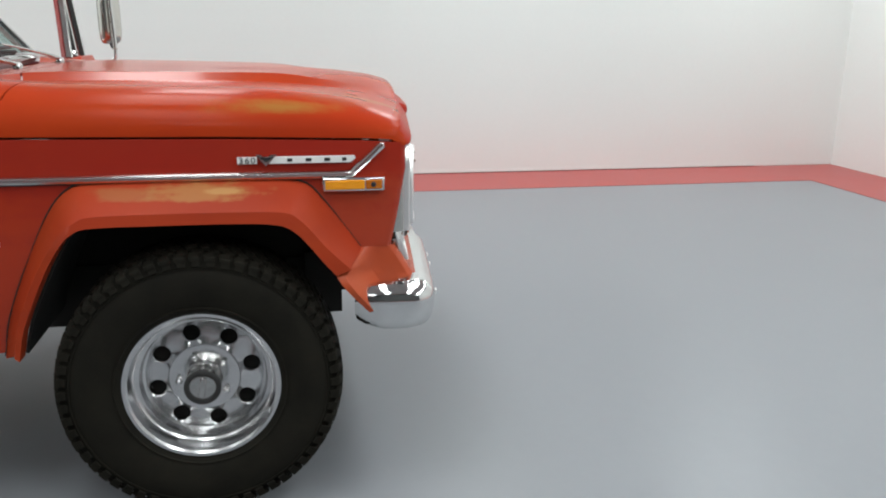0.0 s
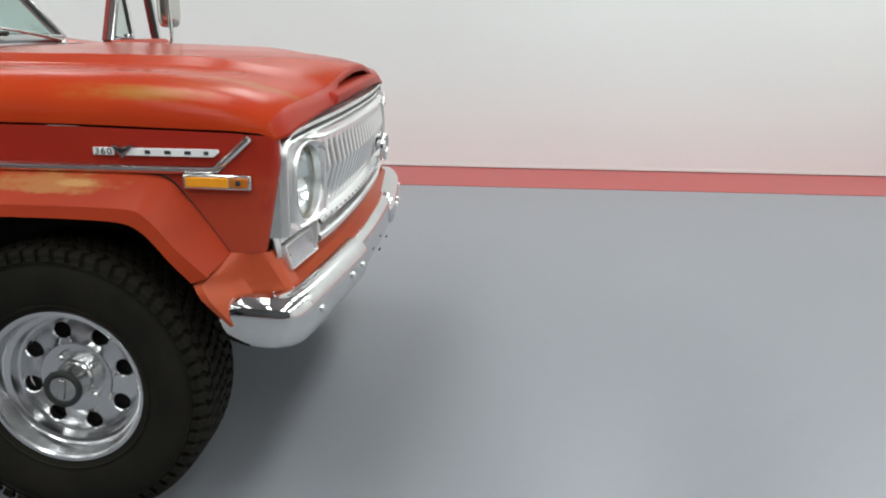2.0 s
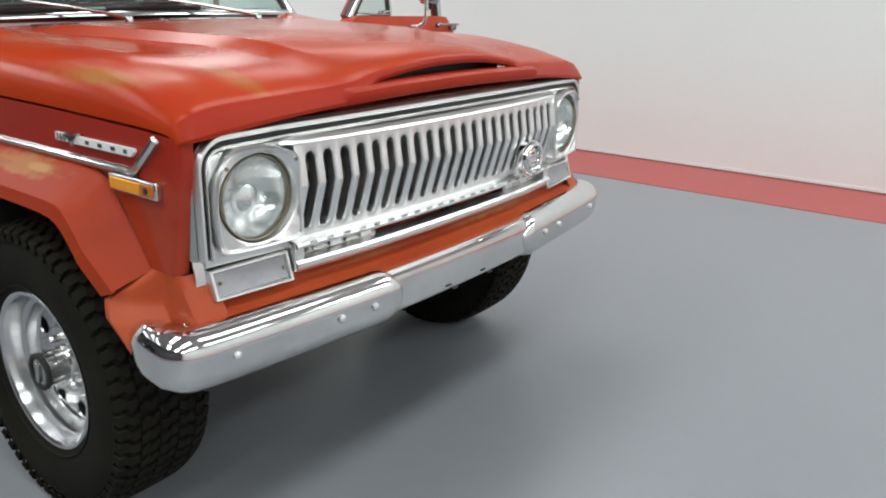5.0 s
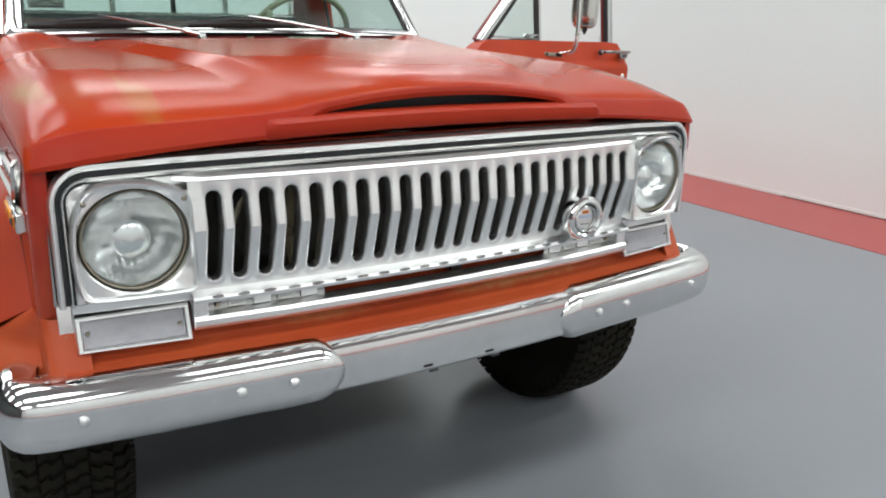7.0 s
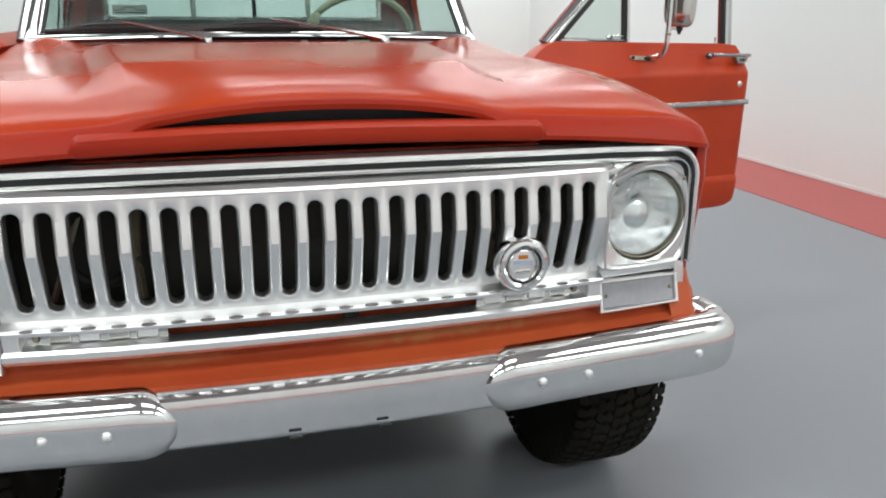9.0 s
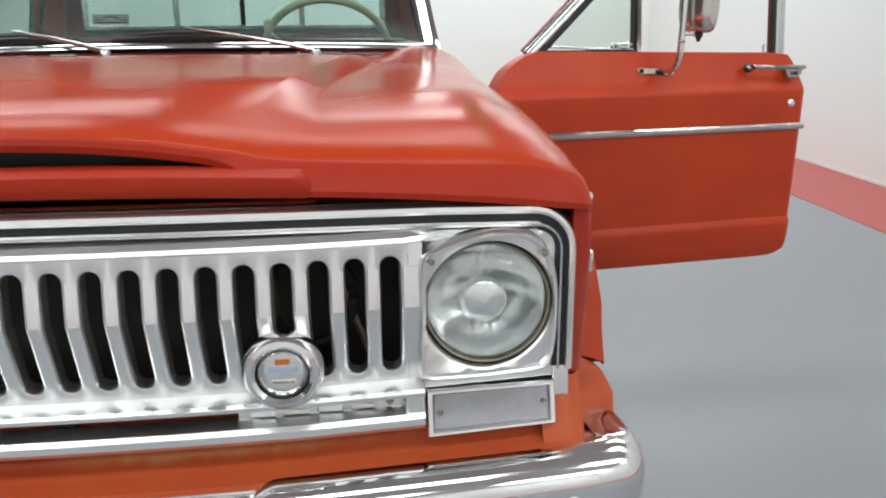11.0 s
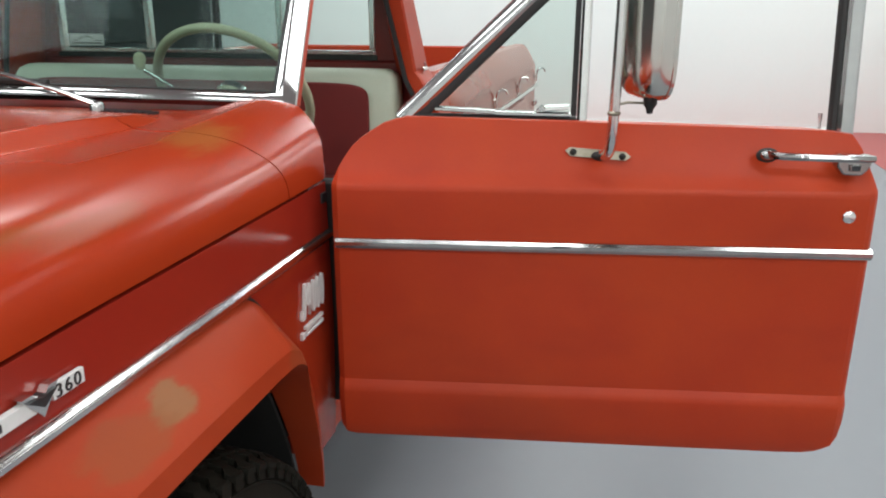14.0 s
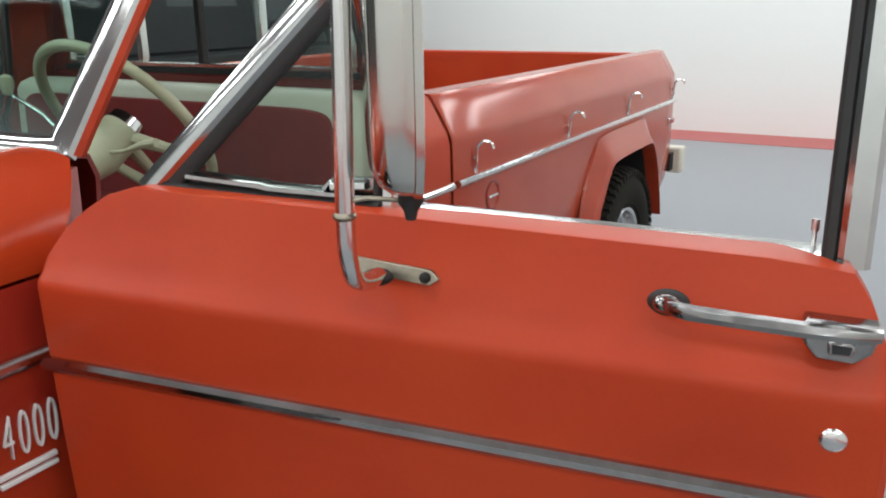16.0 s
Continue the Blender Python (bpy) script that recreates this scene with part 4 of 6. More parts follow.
# ---- valance and bumper ----
rows = [[(x + bow(y), y, z) for y in [-0.815 + 1.63 * k / 32 for k in range(33)]] for x, z in ((0.555, 0.742), (0.572, 0.722), (0.588, 0.705), (0.596, 0.690), (0.610, 0.675), (0.632, 0.668), (0.662, 0.665), (0.664, 0.655), (0.60, 0.60), (0.54, 0.56))]
sheet("valance", rows, RED_VALANCE, truck, "red apron under the grille, paint worn in streaks", solid=0.004)
bumper = new("front_bumper")
bumper.parent = truck
CENTRE = [(-0.10, 0.662), (-0.04, 0.660), (-0.015, 0.654), (-0.004, 0.646), (0.0, 0.634), (0.001, 0.590), (-0.002, 0.556), (-0.010, 0.547), (-0.03, 0.543)]
rows = [[(0.693 + bow(y) + dx, y, z) for dx, z in CENTRE] for y in [-0.34 + 0.68 * k / 16 for k in range(17)]]
sheet("centre_bar", rows, CHROME_BUMPER, bumper, "chrome centre bar of the bumper", solid=0.004, angle=30)
for y in (-0.085, 0.085):
    box("bar_slot", 0.700 + bow(y), 0.717, y - 0.012, y + 0.012, 0.552, 0.558, BLACK_PAINT, bumper, bevel=0.002)
CAP = [(-0.105, 0.654), (-0.08, 0.663), (-0.052, 0.667), (-0.032, 0.663), (-0.016, 0.652), (-0.006, 0.638), (-0.001, 0.624), (0.0, 0.612), (-0.002, 0.58), (-0.005, 0.562), (-0.012, 0.547), (-0.024, 0.535), (-0.042, 0.528), (-0.062, 0.527)]
for s in (-1, 1):
    plan = [(0.7205, 0.2925, 0), (0.7203, 0.297, 0), (0.720, 0.304, 0), (0.7195, 0.312, 0), (0.719, 0.322, 0), (0.718, 0.334, 0)] + arc([(0.717, 0.345, 0), (0.714, 0.37, 0), (0.711, 0.41, 0), (0.700, 0.52, 0), (0.686, 0.66, 0), (0.671, 0.79, 0), (0.660, 0.86, 0), (0.642, 0.907, 0), (0.607, 0.933, 0), (0.56, 0.938, 0), (0.50, 0.932, 0), (0.450, 0.916, 0), (0.424, 0.901, 0)], 3)
    plan = [(p[0], p[1]) for p in plan]
    rows = []
    for i, (x, y) in enumerate(plan):
        xa, ya = plan[max(0, i - 1)]
        xb, yb = plan[min(len(plan) - 1, i + 1)]
        tx, ty = xb - xa, yb - ya
        ln = math.hypot(tx, ty)
        nx, ny = ty / ln, -tx / ln
        end = max(0.06, rounded(y - 0.291, 0.075, 2.0))
        tail = table(i, [(len(plan) - 7, 1.0), (len(plan) - 1, 0.70)])
        row = []
        for dx, z in CAP:
            zz = 0.597 + (z - 0.597) * end * tail
            d = dx * (0.75 if i > len(plan) - 12 else 1) * (0.35 + 0.65 * end) - 0.030 * (1 - end)
            row.append((x + nx * d, s * (y + ny * d), zz))
        rows.append(row)
    cap = sheet("bumper_end", rows, CHROME_BUMPER, bumper, "heavy chrome bumper end wrapping round the corner", solid=0.005, angle=24)
    for y in (0.412, 0.518, 0.800):
        x = table(y, [(0.41, 0.711), (0.52, 0.700), (0.8, 0.669)])
        lathe("bumper_bolt", [(0, 0.008), (0.005, 0.0072), (0.009, 0.0045), (0.0105, 0.0)], ALUMINIUM, cap, n=18, at=(x, s * y, 0.601), axis="x")
    box("bumper_bracket", 0.30, 0.62, s * 0.40, s * 0.46, 0.56, 0.64, DIRTY_BLACK, bumper)
for s in (-1, 1):
    box("frame_rail", -4.0, 0.55, s * 0.36, s * 0.44, 0.50, 0.62, DIRTY_BLACK, truck, "black frame rail under the truck")
# Unseen plate added to block light from the floor under the truck.
box("under_shade_plate", -0.50, 0.30, -0.38, 0.38, 0.42, 0.45, DIRTY_BLACK, truck, "added black plate that shades the floor under the engine", bevel=0.01)
box("engine_block", -0.35, 0.38, -0.3, 0.3, 0.45, 1.02, DIRTY_BLACK, truck, "dark engine in its bay")
for x in (0.0, -3.22):
    tube("axle", [(x, -0.72, 0.39), (x, -0.2, 0.39), (x, 0.2, 0.39), (x, 0.72, 0.39)], [0.045, 0.05, 0.05, 0.045], DIRTY_BLACK, truck, "black axle tube", n=14)
    lathe("axle_housing", [(0, 0.13), (0.09, 0.11), (0.13, 0.03), (0.13, -0.03), (0.09, -0.11), (0, -0.13)], DIRTY_BLACK, truck, "round black axle housing", n=24, at=(x, 0.18 if x == 0 else 0.0, 0.39), axis="x")


# ---- wheels ----
R, W = 0.392, 0.125


def tyre_profile():
    out = [(0.205, 0.098), (0.222, 0.110), (0.25, 0.121), (0.29, 0.127), (0.325, 0.124), (0.352, 0.115), (0.367, 0.106), (0.374, 0.098)]
    crown = [(0.378, 0.08), (0.380, 0.04), (0.381, 0.0)]
    half = out + crown
    return half + [(r, -h) for r, h in reversed(half[:-1])]


def tread_mesh():
    """Staggered, angled, interlocking blocks round the tyre, five ribs wide."""
    bm = bmesh.new()
    count = 60
    ribs = [(-0.101, 0.0245, 0.20, 0.5), (-0.051, 0.0235, -0.35, 0.0), (0.0, 0.0250, 0.35, 0.5), (0.051, 0.0235, -0.35, 0.0), (0.101, 0.0245, 0.20, 0.5)]
    step = 2 * math.pi / count
    shape = [(-1.0, -0.62), (-0.30, -1.0), (0.12, -0.42), (1.0, -0.80), (1.0, 0.45), (0.34, 1.0), (-0.10, 0.42), (-1.0, 0.80)]
    for yc, half, skew, phase in ribs:
        for k in range(count):
            a0 = (k + phase) * step
            mirror_ = 1 if yc <= 0 else -1
            rings = []
            for scale, rise in ((1.0, 0.0), (0.97, 0.0085), (0.88, 0.010)):
                ring = []
                for u, v in shape:
                    y = yc + half * u * scale * mirror_
                    a = a0 + step * 0.46 * scale * (v + skew * u)
                    drop = 0.010 * smooth_step(0.085, 0.126, abs(y)) + 0.004 * (abs(y) / 0.12) ** 2
                    r = 0.3805 + rise - drop
                    ring.append(bm.verts.new((r * math.cos(a), y, r * math.sin(a))))
                rings.append(ring)
            for lo, hi in zip(rings, rings[1:]):
                for i in range(8):
                    bm.faces.new((lo[i], lo[(i + 1) % 8], hi[(i + 1) % 8], hi[i]))
            bm.faces.new(rings[-1])
            # shoulder lug reaching down the sidewall
            if abs(yc) > 0.09:
                e = 1 if yc > 0 else -1
                lug = []
                for a, r, y in ((-0.36, 0.376, 0.1165), (0.34, 0.376, 0.1165), (0.30, 0.350, 0.1222), (-0.26, 0.350, 0.1222)):
                    for out in (0.0, 0.0032):
                        lug.append(bm.verts.new(((r + out * 0.6) * math.cos(a0 + step * a), e * (y + out), (r + out * 0.6) * math.sin(a0 + step * a))))
                for f in ((1, 3, 5, 7), (0, 1, 3, 2), (2, 3, 5, 4), (4, 5, 7, 6), (6, 7, 1, 0)):
                    bm.faces.new([lug[i] for i in f])
    return bm


def rim_mesh(holes=8):
    """The alloy disc with its stepped lip and round holes, facing +y."""
    bm = bmesh.new()
    n = 96
    lip = [(0.196, -0.10), (0.200, 0.085), (0.207, 0.093), (0.213, 0.100), (0.2165, 0.105), (0.213, 0.109), (0.205, 0.1085), (0.199, 0.104), (0.196, 0.092), (0.192, 0.080), (0.190, 0.062), (0.183, 0.056), (0.176, 0.054), (0.174, 0.040), (0.170, 0.030), (0.163, 0.026)]
    rings = [[bm.verts.new((r * math.cos(2 * math.pi * k / n), h, r * math.sin(2 * math.pi * k / n))) for k in range(n)] for r, h in lip]
    for lo, hi in zip(rings, rings[1:]):
        for k in range(n):
            bm.faces.new((lo[k], lo[(k + 1) % n], hi[(k + 1) % n], hi[k]))
    # disc with holes, sector by sector
    hr, rc, r_in = 0.0235, 0.134, 0.100
    per = n // holes
    inner = [bm.verts.new((r_in * math.cos(2 * math.pi * k / n), 0.038, r_in * math.sin(2 * math.pi * k / n))) for k in range(n)]
    outer = rings[-1]
    for h in range(holes):
        ac = 2 * math.pi * (h * per + per / 2) / n
        cx, cz = rc * math.cos(ac), rc * math.sin(ac)
        loop = [outer[(h * per + k) % n] for k in range(per + 1)]
        side = [bm.verts.new((r * math.cos(2 * math.pi * (h * per + per) / n), y, r * math.sin(2 * math.pi * (h * per + per) / n))) for r, y in ((0.142, 0.031), (0.120, 0.035))]
        loop += side
        loop += [inner[(h * per + k) % n] for k in range(per, -1, -1)]
        loop += [bm.verts.new((r * math.cos(2 * math.pi * h * per / n), y, r * math.sin(2 * math.pi * h * per / n))) for r, y in ((0.120, 0.035), (0.142, 0.031))]
        ring, rim_, deep = [], [], []
        for v in loop:
            dx, dz = v.co.x - cx, v.co.z - cz
            ln = math.hypot(dx, dz)
            ring.append(bm.verts.new((cx + dx / ln * (hr + 0.003), 0.0325, cz + dz / ln * (hr + 0.003))))
            rim_.append(bm.verts.new((cx + dx / ln * hr, 0.029, cz + dz / ln * hr)))
            deep.append(bm.verts.new((cx + dx / ln * hr, 0.004, cz + dz / ln * hr)))
        m = len(loop)
        for k in range(m):
            j = (k + 1) % m
            bm.faces.new((loop[k], loop[j], ring[j], ring[k]))
            bm.faces.new((ring[k], ring[j], rim_[j], rim_[k]))
            bm.faces.new((rim_[k], rim_[j], deep[j], deep[k]))
    hub = [(0.097, 0.0425), (0.092, 0.043), (0.060, 0.043), (0.052, 0.041), (0.046, 0.041)]
    last = inner
    for r, h in hub:
        ring = [bm.verts.new((r * math.cos(2 * math.pi * k / n), h, r * math.sin(2 * math.pi * k / n))) for k in range(n)]
        for k in range(n):
            bm.faces.new((last[k], last[(k + 1) % n], ring[(k + 1) % n], ring[k]))
        last = ring
    bmesh.ops.remove_doubles(bm, verts=bm.verts, dist=1e-5)
    return bm


def wheel():
    """One wheel, centred at the origin and facing +y."""
    w = lathe("wheel", [(0.0, -0.02), (0.15, -0.02), (0.165, -0.03), (0.165, -0.09), (0.0, -0.09)], DIRTY_BLACK, None, "", n=40)
    lathe("tyre", tyre_profile(), TYRE, w, "black all-terrain tyre with chunky tread", n=96, closed_u=False)
    part("tread", tread_mesh(), TYRE, w, "interlocking tread blocks", smooth=False)["kind"] = "stuff"
    for r, h, d in ((0.232, 0.1155, 0.0022), (0.345, 0.1185, 0.0025)):
        lathe("tyre_ring", [(r - 0.004, h - 0.003), (r - 0.002, h + d), (r + 0.002, h + d), (r + 0.004, h - 0.004)], TYRE, w, n=72)
    part("rim", rim_mesh(), ALLOY, w, "polished eight-hole alloy rim", angle=30)
    lathe("brake_drum", [(0.0, -0.005), (0.16, -0.008)], DIRTY_BLACK, w, n=32)
    hub = lathe("locking_hub", [(0.051, 0.036), (0.051, 0.050), (0.047, 0.055), (0.0465, 0.103), (0.048, 0.106), (0.048, 0.110), (0.040, 0.112)], CHROME_DULL, w, "dull chrome locking hub", n=40)
    lathe("hub_dial", [(0.036, 0.110), (0.037, 0.1165), (0.040, 0.1180), (0.047, 0.1175), (0.0505, 0.115), (0.0505, 0.106), (0.048, 0.104)], RUBBER, hub, "black ring round the dial", n=40)
    lathe("hub_dial_face", [(0.0, 0.1135), (0.032, 0.1145), (0.0365, 0.1130)], CHROME_PITTED, hub, n=32)
    box("dial_grip", -0.008, 0.008, 0.113, 0.121, -0.028, 0.028, CHROME_PITTED, hub, bevel=0.002)
    for k in range(5):
        a = math.radians(132 + 72 * k)
        lathe("lug_nut", [(0.010, 0.040), (0.0105, 0.056), (0.009, 0.062), (0.005, 0.066), (0.0, 0.067)], CHROME, w, n=8, at=(0.0695 * math.cos(a), 0, 0.0695 * math.sin(a)))
    tube("valve_stem", [(-0.160, 0.03, 0.075), (-0.163, 0.05, 0.077)], 0.004, RUBBER, w, n=8)
    return w


def mount(w, m):
    w.parent = truck
    w.matrix_basis = m


first = wheel()
mount(first, pose(0, 0.793, R - 0.002, 0, 20, 0))
mount(copy_thing(first, pose(0, 0, 0)), pose(0, -0.793, R - 0.002, 0, -10, 180))
mount(copy_thing(first, pose(0, 0, 0)), pose(-3.22, 0.765, R - 0.002, 0, 75, 0))
mount(copy_thing(first, pose(0, 0, 0)), pose(-3.22, -0.765, R - 0.002, 0, 130, 180))


# ---- cab ----
def side_y(z):
    """Outline of cab and bed sides, seen from behind."""
    return table(z, [(0.48, 0.79), (0.56, 0.822), (0.70, 0.842), (0.98, 0.845), (1.09, 0.843), (1.115, 0.836), (1.20, 0.785), (1.218, 0.765)])


cab = new("cab")
cab.parent = truck
LOW, HIGH = Vector((-0.762, 0.732, 1.216)), Vector((-1.125, 0.666, 1.655))


def screen(u, v):
    """A point of the windshield: u from -1 to 1 across, v from 0 to 1 up."""
    c = LOW.lerp(HIGH, v)
    y = u * c.y
    return (c.x + 0.085 * (1 - u * u), y, c.z + 0.014 * (1 - u * u))


glass_rows = [[screen(-0.97 + 1.94 * k / 24, 0.05 + 0.9 * j / 6) for k in range(25)] for j in range(7)]
sheet("windshield", glass_rows, WINDSHIELD, cab, "clear curved windshield glass", solid=0.004).visible_shadow = False


def screen_strip(name, a, b, material, lift, n=30, label=""):
    """A band round the windshield between the margins a and b (in metres), standing lift proud."""
    rows = []
    normal = Vector((0.75, 0, 0.66))
    for m, l in ((a, -0.01), (a, lift * 0.7), (a + (b - a) * 0.3, lift), (a + (b - a) * 0.7, lift), (b, lift * 0.5), (b, -0.01)):
        row = []
        du, dv = m / 0.742, 0.65 * m / 0.56
        loop = [(-1 + du, 1 - dv - (1 - 2 * dv) * k / 14) for k in range(14)] + [(-1 + du + (2 - 2 * du) * k / n, dv) for k in range(n)] + [(1 - du, dv + (1 - 2 * dv) * k / 14) for k in range(15)]
        for u, v in loop:
            row.append(tuple(Vector(screen(u, v)) + normal * l))
        rows.append(row)
    return sheet(name, rows, material, cab, label, angle=40)


screen_strip("windshield_trim", -0.004, 0.040, TRIM_CHROME, 0.012, label="bright chrome moulding round the windshield")
screen_strip("windshield_seal", 0.040, 0.050, RUBBER, 0.004, label="black rubber windshield seal")
rows = [[screen(-1 + 2 * k / 20, v) for k in range(21)] for v in (0.955, 1.02)]
sheet("windshield_header", rows, RED, cab, "red header above the windshield", solid=0.03)
roof_rows = []
for j in range(9):
    x = -1.05 - 0.72 * j / 8
    row = []
    for k in range(25):
        u = -1 + k / 12
        w = 0.668 + 0.03 * smooth_step(0, 0.3, j / 8)
        row.append((x + (0.085 * (1 - u * u) if j == 0 else 0), w * u, 1.668 + 0.045 * (1 - abs(u) ** 2.6) - 0.03 * (j / 8) ** 3 + 0.012 * math.sin(math.pi * j / 8)))
    roof_rows.append(row)
sheet("roof", roof_rows, RED, cab, "red cab roof", solid=0.025)
# Dark sheet added out of view below the roof; it dims the cab.
sheet("roof_dimmer", [[(x, y * 0.97, z - 0.034) for x, y, z in row] for row in roof_rows], surface("dark_roof_sheet", (0.035, 0.036, 0.035), (0.055, 0.056, 0.055), (0.8, 0.95), big=6, small=120, bump=0.1), cab, "unseen dark sheet added under the roof to dim the cab", solid=0.006)
for s in (-1, 1):
    # windshield pillar behind the chrome
    rows = []
    for v in [k / 8 for k in range(9)]:
        c = LOW.lerp(HIGH, v)
        rows.append([(c.x + 0.010, s * (c.y - 0.012), c.z), (c.x - 0.004, s * (c.y + 0.004), c.z), (c.x - 0.016, s * (c.y + 0.006), c.z - 0.004), (c.x - 0.034, s * (c.y - 0.006), c.z - 0.006), (c.x - 0.024, s * (c.y - 0.03), c.z - 0.004)])
    sheet("pillar", rows, RED, cab, "red windshield pillar", closed_v=True, caps=True, angle=40)
    # hinge post below it
    rows = [[(x, s * y, z) for x, y in ((-0.60, SIDE - 0.012), (-0.60, 0.68), (-0.71, 0.68), (-0.71, SIDE - 0.02))] for z in (0.50, 0.8, 1.08, 1.10)] + [[(x, s * y, 1.20) for x, y in ((-0.70, 0.765), (-0.70, 0.70), (-0.76, 0.70), (-0.76, 0.75))]]
    sheet("hinge_post", rows, RED_INSIDE, cab, "red door hinge post, darkened for shade", closed_v=True, caps=True, smooth=False)
    # rear pillar, leaning in to the roof
    rows = []
    for z, xf, xr, yo in ((0.50, -1.61, -1.785, 0.80), (0.60, -1.61, -1.785, 0.835), (0.98, -1.61, -1.785, 0.845), (1.09, -1.61, -1.785, 0.843), (1.12, -1.61, -1.785, 0.834), (1.20, -1.615, -1.785, 0.786), (1.225, -1.62, -1.78, 0.765), (1.46, -1.60, -1.74, 0.725), (1.66, -1.58, -1.70, 0.69)):
        rows.append([(xf, s * (yo - 0.045), z), (xf, s * (yo - 0.006), z), (xf - 0.008, s * yo, z), ((xf + xr) / 2, s * yo, z), (xr + 0.01, s * yo, z), (xr, s * (yo - 0.012), z), (xr, s * (yo - 0.08), z), (xf - 0.09, s * (yo - 0.09), z)])
    sheet("rear_pillar", rows, RED, cab, "red rear cab pillar and quarter panel", closed_v=True, caps=True, angle=30)
    rows = [[(xf, s * (yo + d), z) for d in (-0.055, -0.043)] for z, xf, yo in ((0.55, -1.603, 0.83), (1.09, -1.603, 0.843), (1.20, -1.607, 0.786), (1.46, -1.594, 0.725), (1.64, -1.575, 0.694))]
    sheet("door_seal", rows, RUBBER, cab, "black rubber door seal", solid=0.014)
    box("rocker", -1.62, -0.585, s * 0.70, s * 0.815, 0.47, 0.545, RED, cab, "red rocker panel under the door", bevel=0.012)
    # quarter mouldings carry the side trim on
    rows = [[(x, s * (0.846 + o), 0.978 + h) for h, o in ((-0.0105, -0.002), (-0.0095, 0.006), (-0.003, 0.011), (0.004, 0.011), (0.0095, 0.005), (0.0105, -0.002))] for x in (-1.622, -1.782)]
    sheet("quarter_moulding", rows, CHROME_DULL, cab, caps=True)
    tube("drip_rail", [(-1.08, s * 0.688, 1.645), (-1.3, s * 0.70, 1.66), (-1.70, s * 0.70, 1.655)], 0.012, CHROME_DULL, cab, "bright drip rail at the roof edge", n=8)
# Made-up dark filler keeps the gap between fender and door in shade.
box("hinge_gap_filler", -0.705, -0.672, 0.795, 0.860, 0.57, 1.075, RUBBER, cab, "added dark filler for the shaded gap at the open door's hinges", bevel=0.008)
# latch striker in the jamb
box("striker_plate", -1.609, -1.600, 0.770, 0.812, 1.09, 1.16, BLACK_PAINT, cab, "dark latch striker in the door jamb", bevel=0.004)
box("roof_emblem", -1.712, -1.668, 0.770, 0.780, 1.226, 1.238, CHROME_DULL, cab, "small chrome badge on the cab corner", bevel=0.002)
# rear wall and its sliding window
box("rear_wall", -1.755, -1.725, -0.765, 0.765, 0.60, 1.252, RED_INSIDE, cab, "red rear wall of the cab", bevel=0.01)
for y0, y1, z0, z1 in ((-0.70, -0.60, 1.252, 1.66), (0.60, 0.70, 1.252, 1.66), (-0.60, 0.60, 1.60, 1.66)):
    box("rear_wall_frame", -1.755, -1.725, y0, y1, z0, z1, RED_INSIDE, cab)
rear_window = box("rear_window", -1.742, -1.738, -0.59, 0.59, 1.278, 1.605, GLASS, cab, "sliding rear window in a bright frame")
rear_window.visible_shadow = False
box("window_rail", -1.752, -1.718, -0.605, 0.605, 1.252, 1.268, RUBBER, rear_window, "black window rubber")
box("window_rail", -1.748, -1.722, -0.595, 0.595, 1.268, 1.283, CHROME_DULL, rear_window, "bright lower window rail", bevel=0.003)
box("window_rail", -1.748, -1.722, -0.595, 0.595, 1.592, 1.606, CHROME_DULL, rear_window, bevel=0.003)
for y, w, mat_ in ((-0.588, 0.010, CHROME_DULL), (-0.235, 0.011, CHROME_DULL), (0.025, 0.009, RUBBER), (0.262, 0.011, CHROME_DULL), (0.588, 0.010, CHROME_DULL)):
    box("window_post", -1.750, -1.722, y - w, y + w, 1.283, 1.592, mat_, rear_window, bevel=0.003)
sticker = box("window_sticker", -1.7355, -1.7345, -0.565, -0.425, 1.290, 1.330, WHITE_BADGE, rear_window, "white sticker with a dark car outline")
outline = [(-1.7335, -0.558 + 0.126 * k / 14, 1.308 + 0.014 * math.sin(math.pi * min(1, max(0, (k - 3) / 8)))) for k in range(15)]
tube("sticker_line", outline, 0.0016, BLACK_BADGE, sticker, n=6)
box("sticker_line", -1.7343, -1.7333, -0.558, -0.432, 1.296, 1.300, BLACK_BADGE, sticker)
# floor, firewall, dashboard
box("cab_floor", -1.75, -0.50, -0.74, 0.74, 0.52, 0.60, DIRTY_BLACK, cab, "dark cab floor")
box("firewall", -0.56, -0.52, -0.78, 0.78, 0.55, 1.10, DIRTY_BLACK, cab, "dark firewall behind the engine")
rows = [[(x + 0.05 * (1 - (y / 0.74) ** 2), y, z) for y in [-0.66 + 1.32 * k / 12 for k in range(13)]] for x, z in ((-0.74, 1.205), (-0.80, 1.212), (-0.86, 1.20), (-0.875, 1.16), (-0.86, 1.02), (-0.78, 1.0))]
sheet("dashboard", rows, RED_INSIDE, cab, "red painted dashboard in a shaded tone", solid=0.01)
for s in (-1, 1):
    box("kick_panel", -0.70, -0.60, s * 0.70, s * 0.72, 0.6, 1.05, RED_INSIDE, cab)

# bench seat
seat = new("bench_seat")
seat.parent = truck


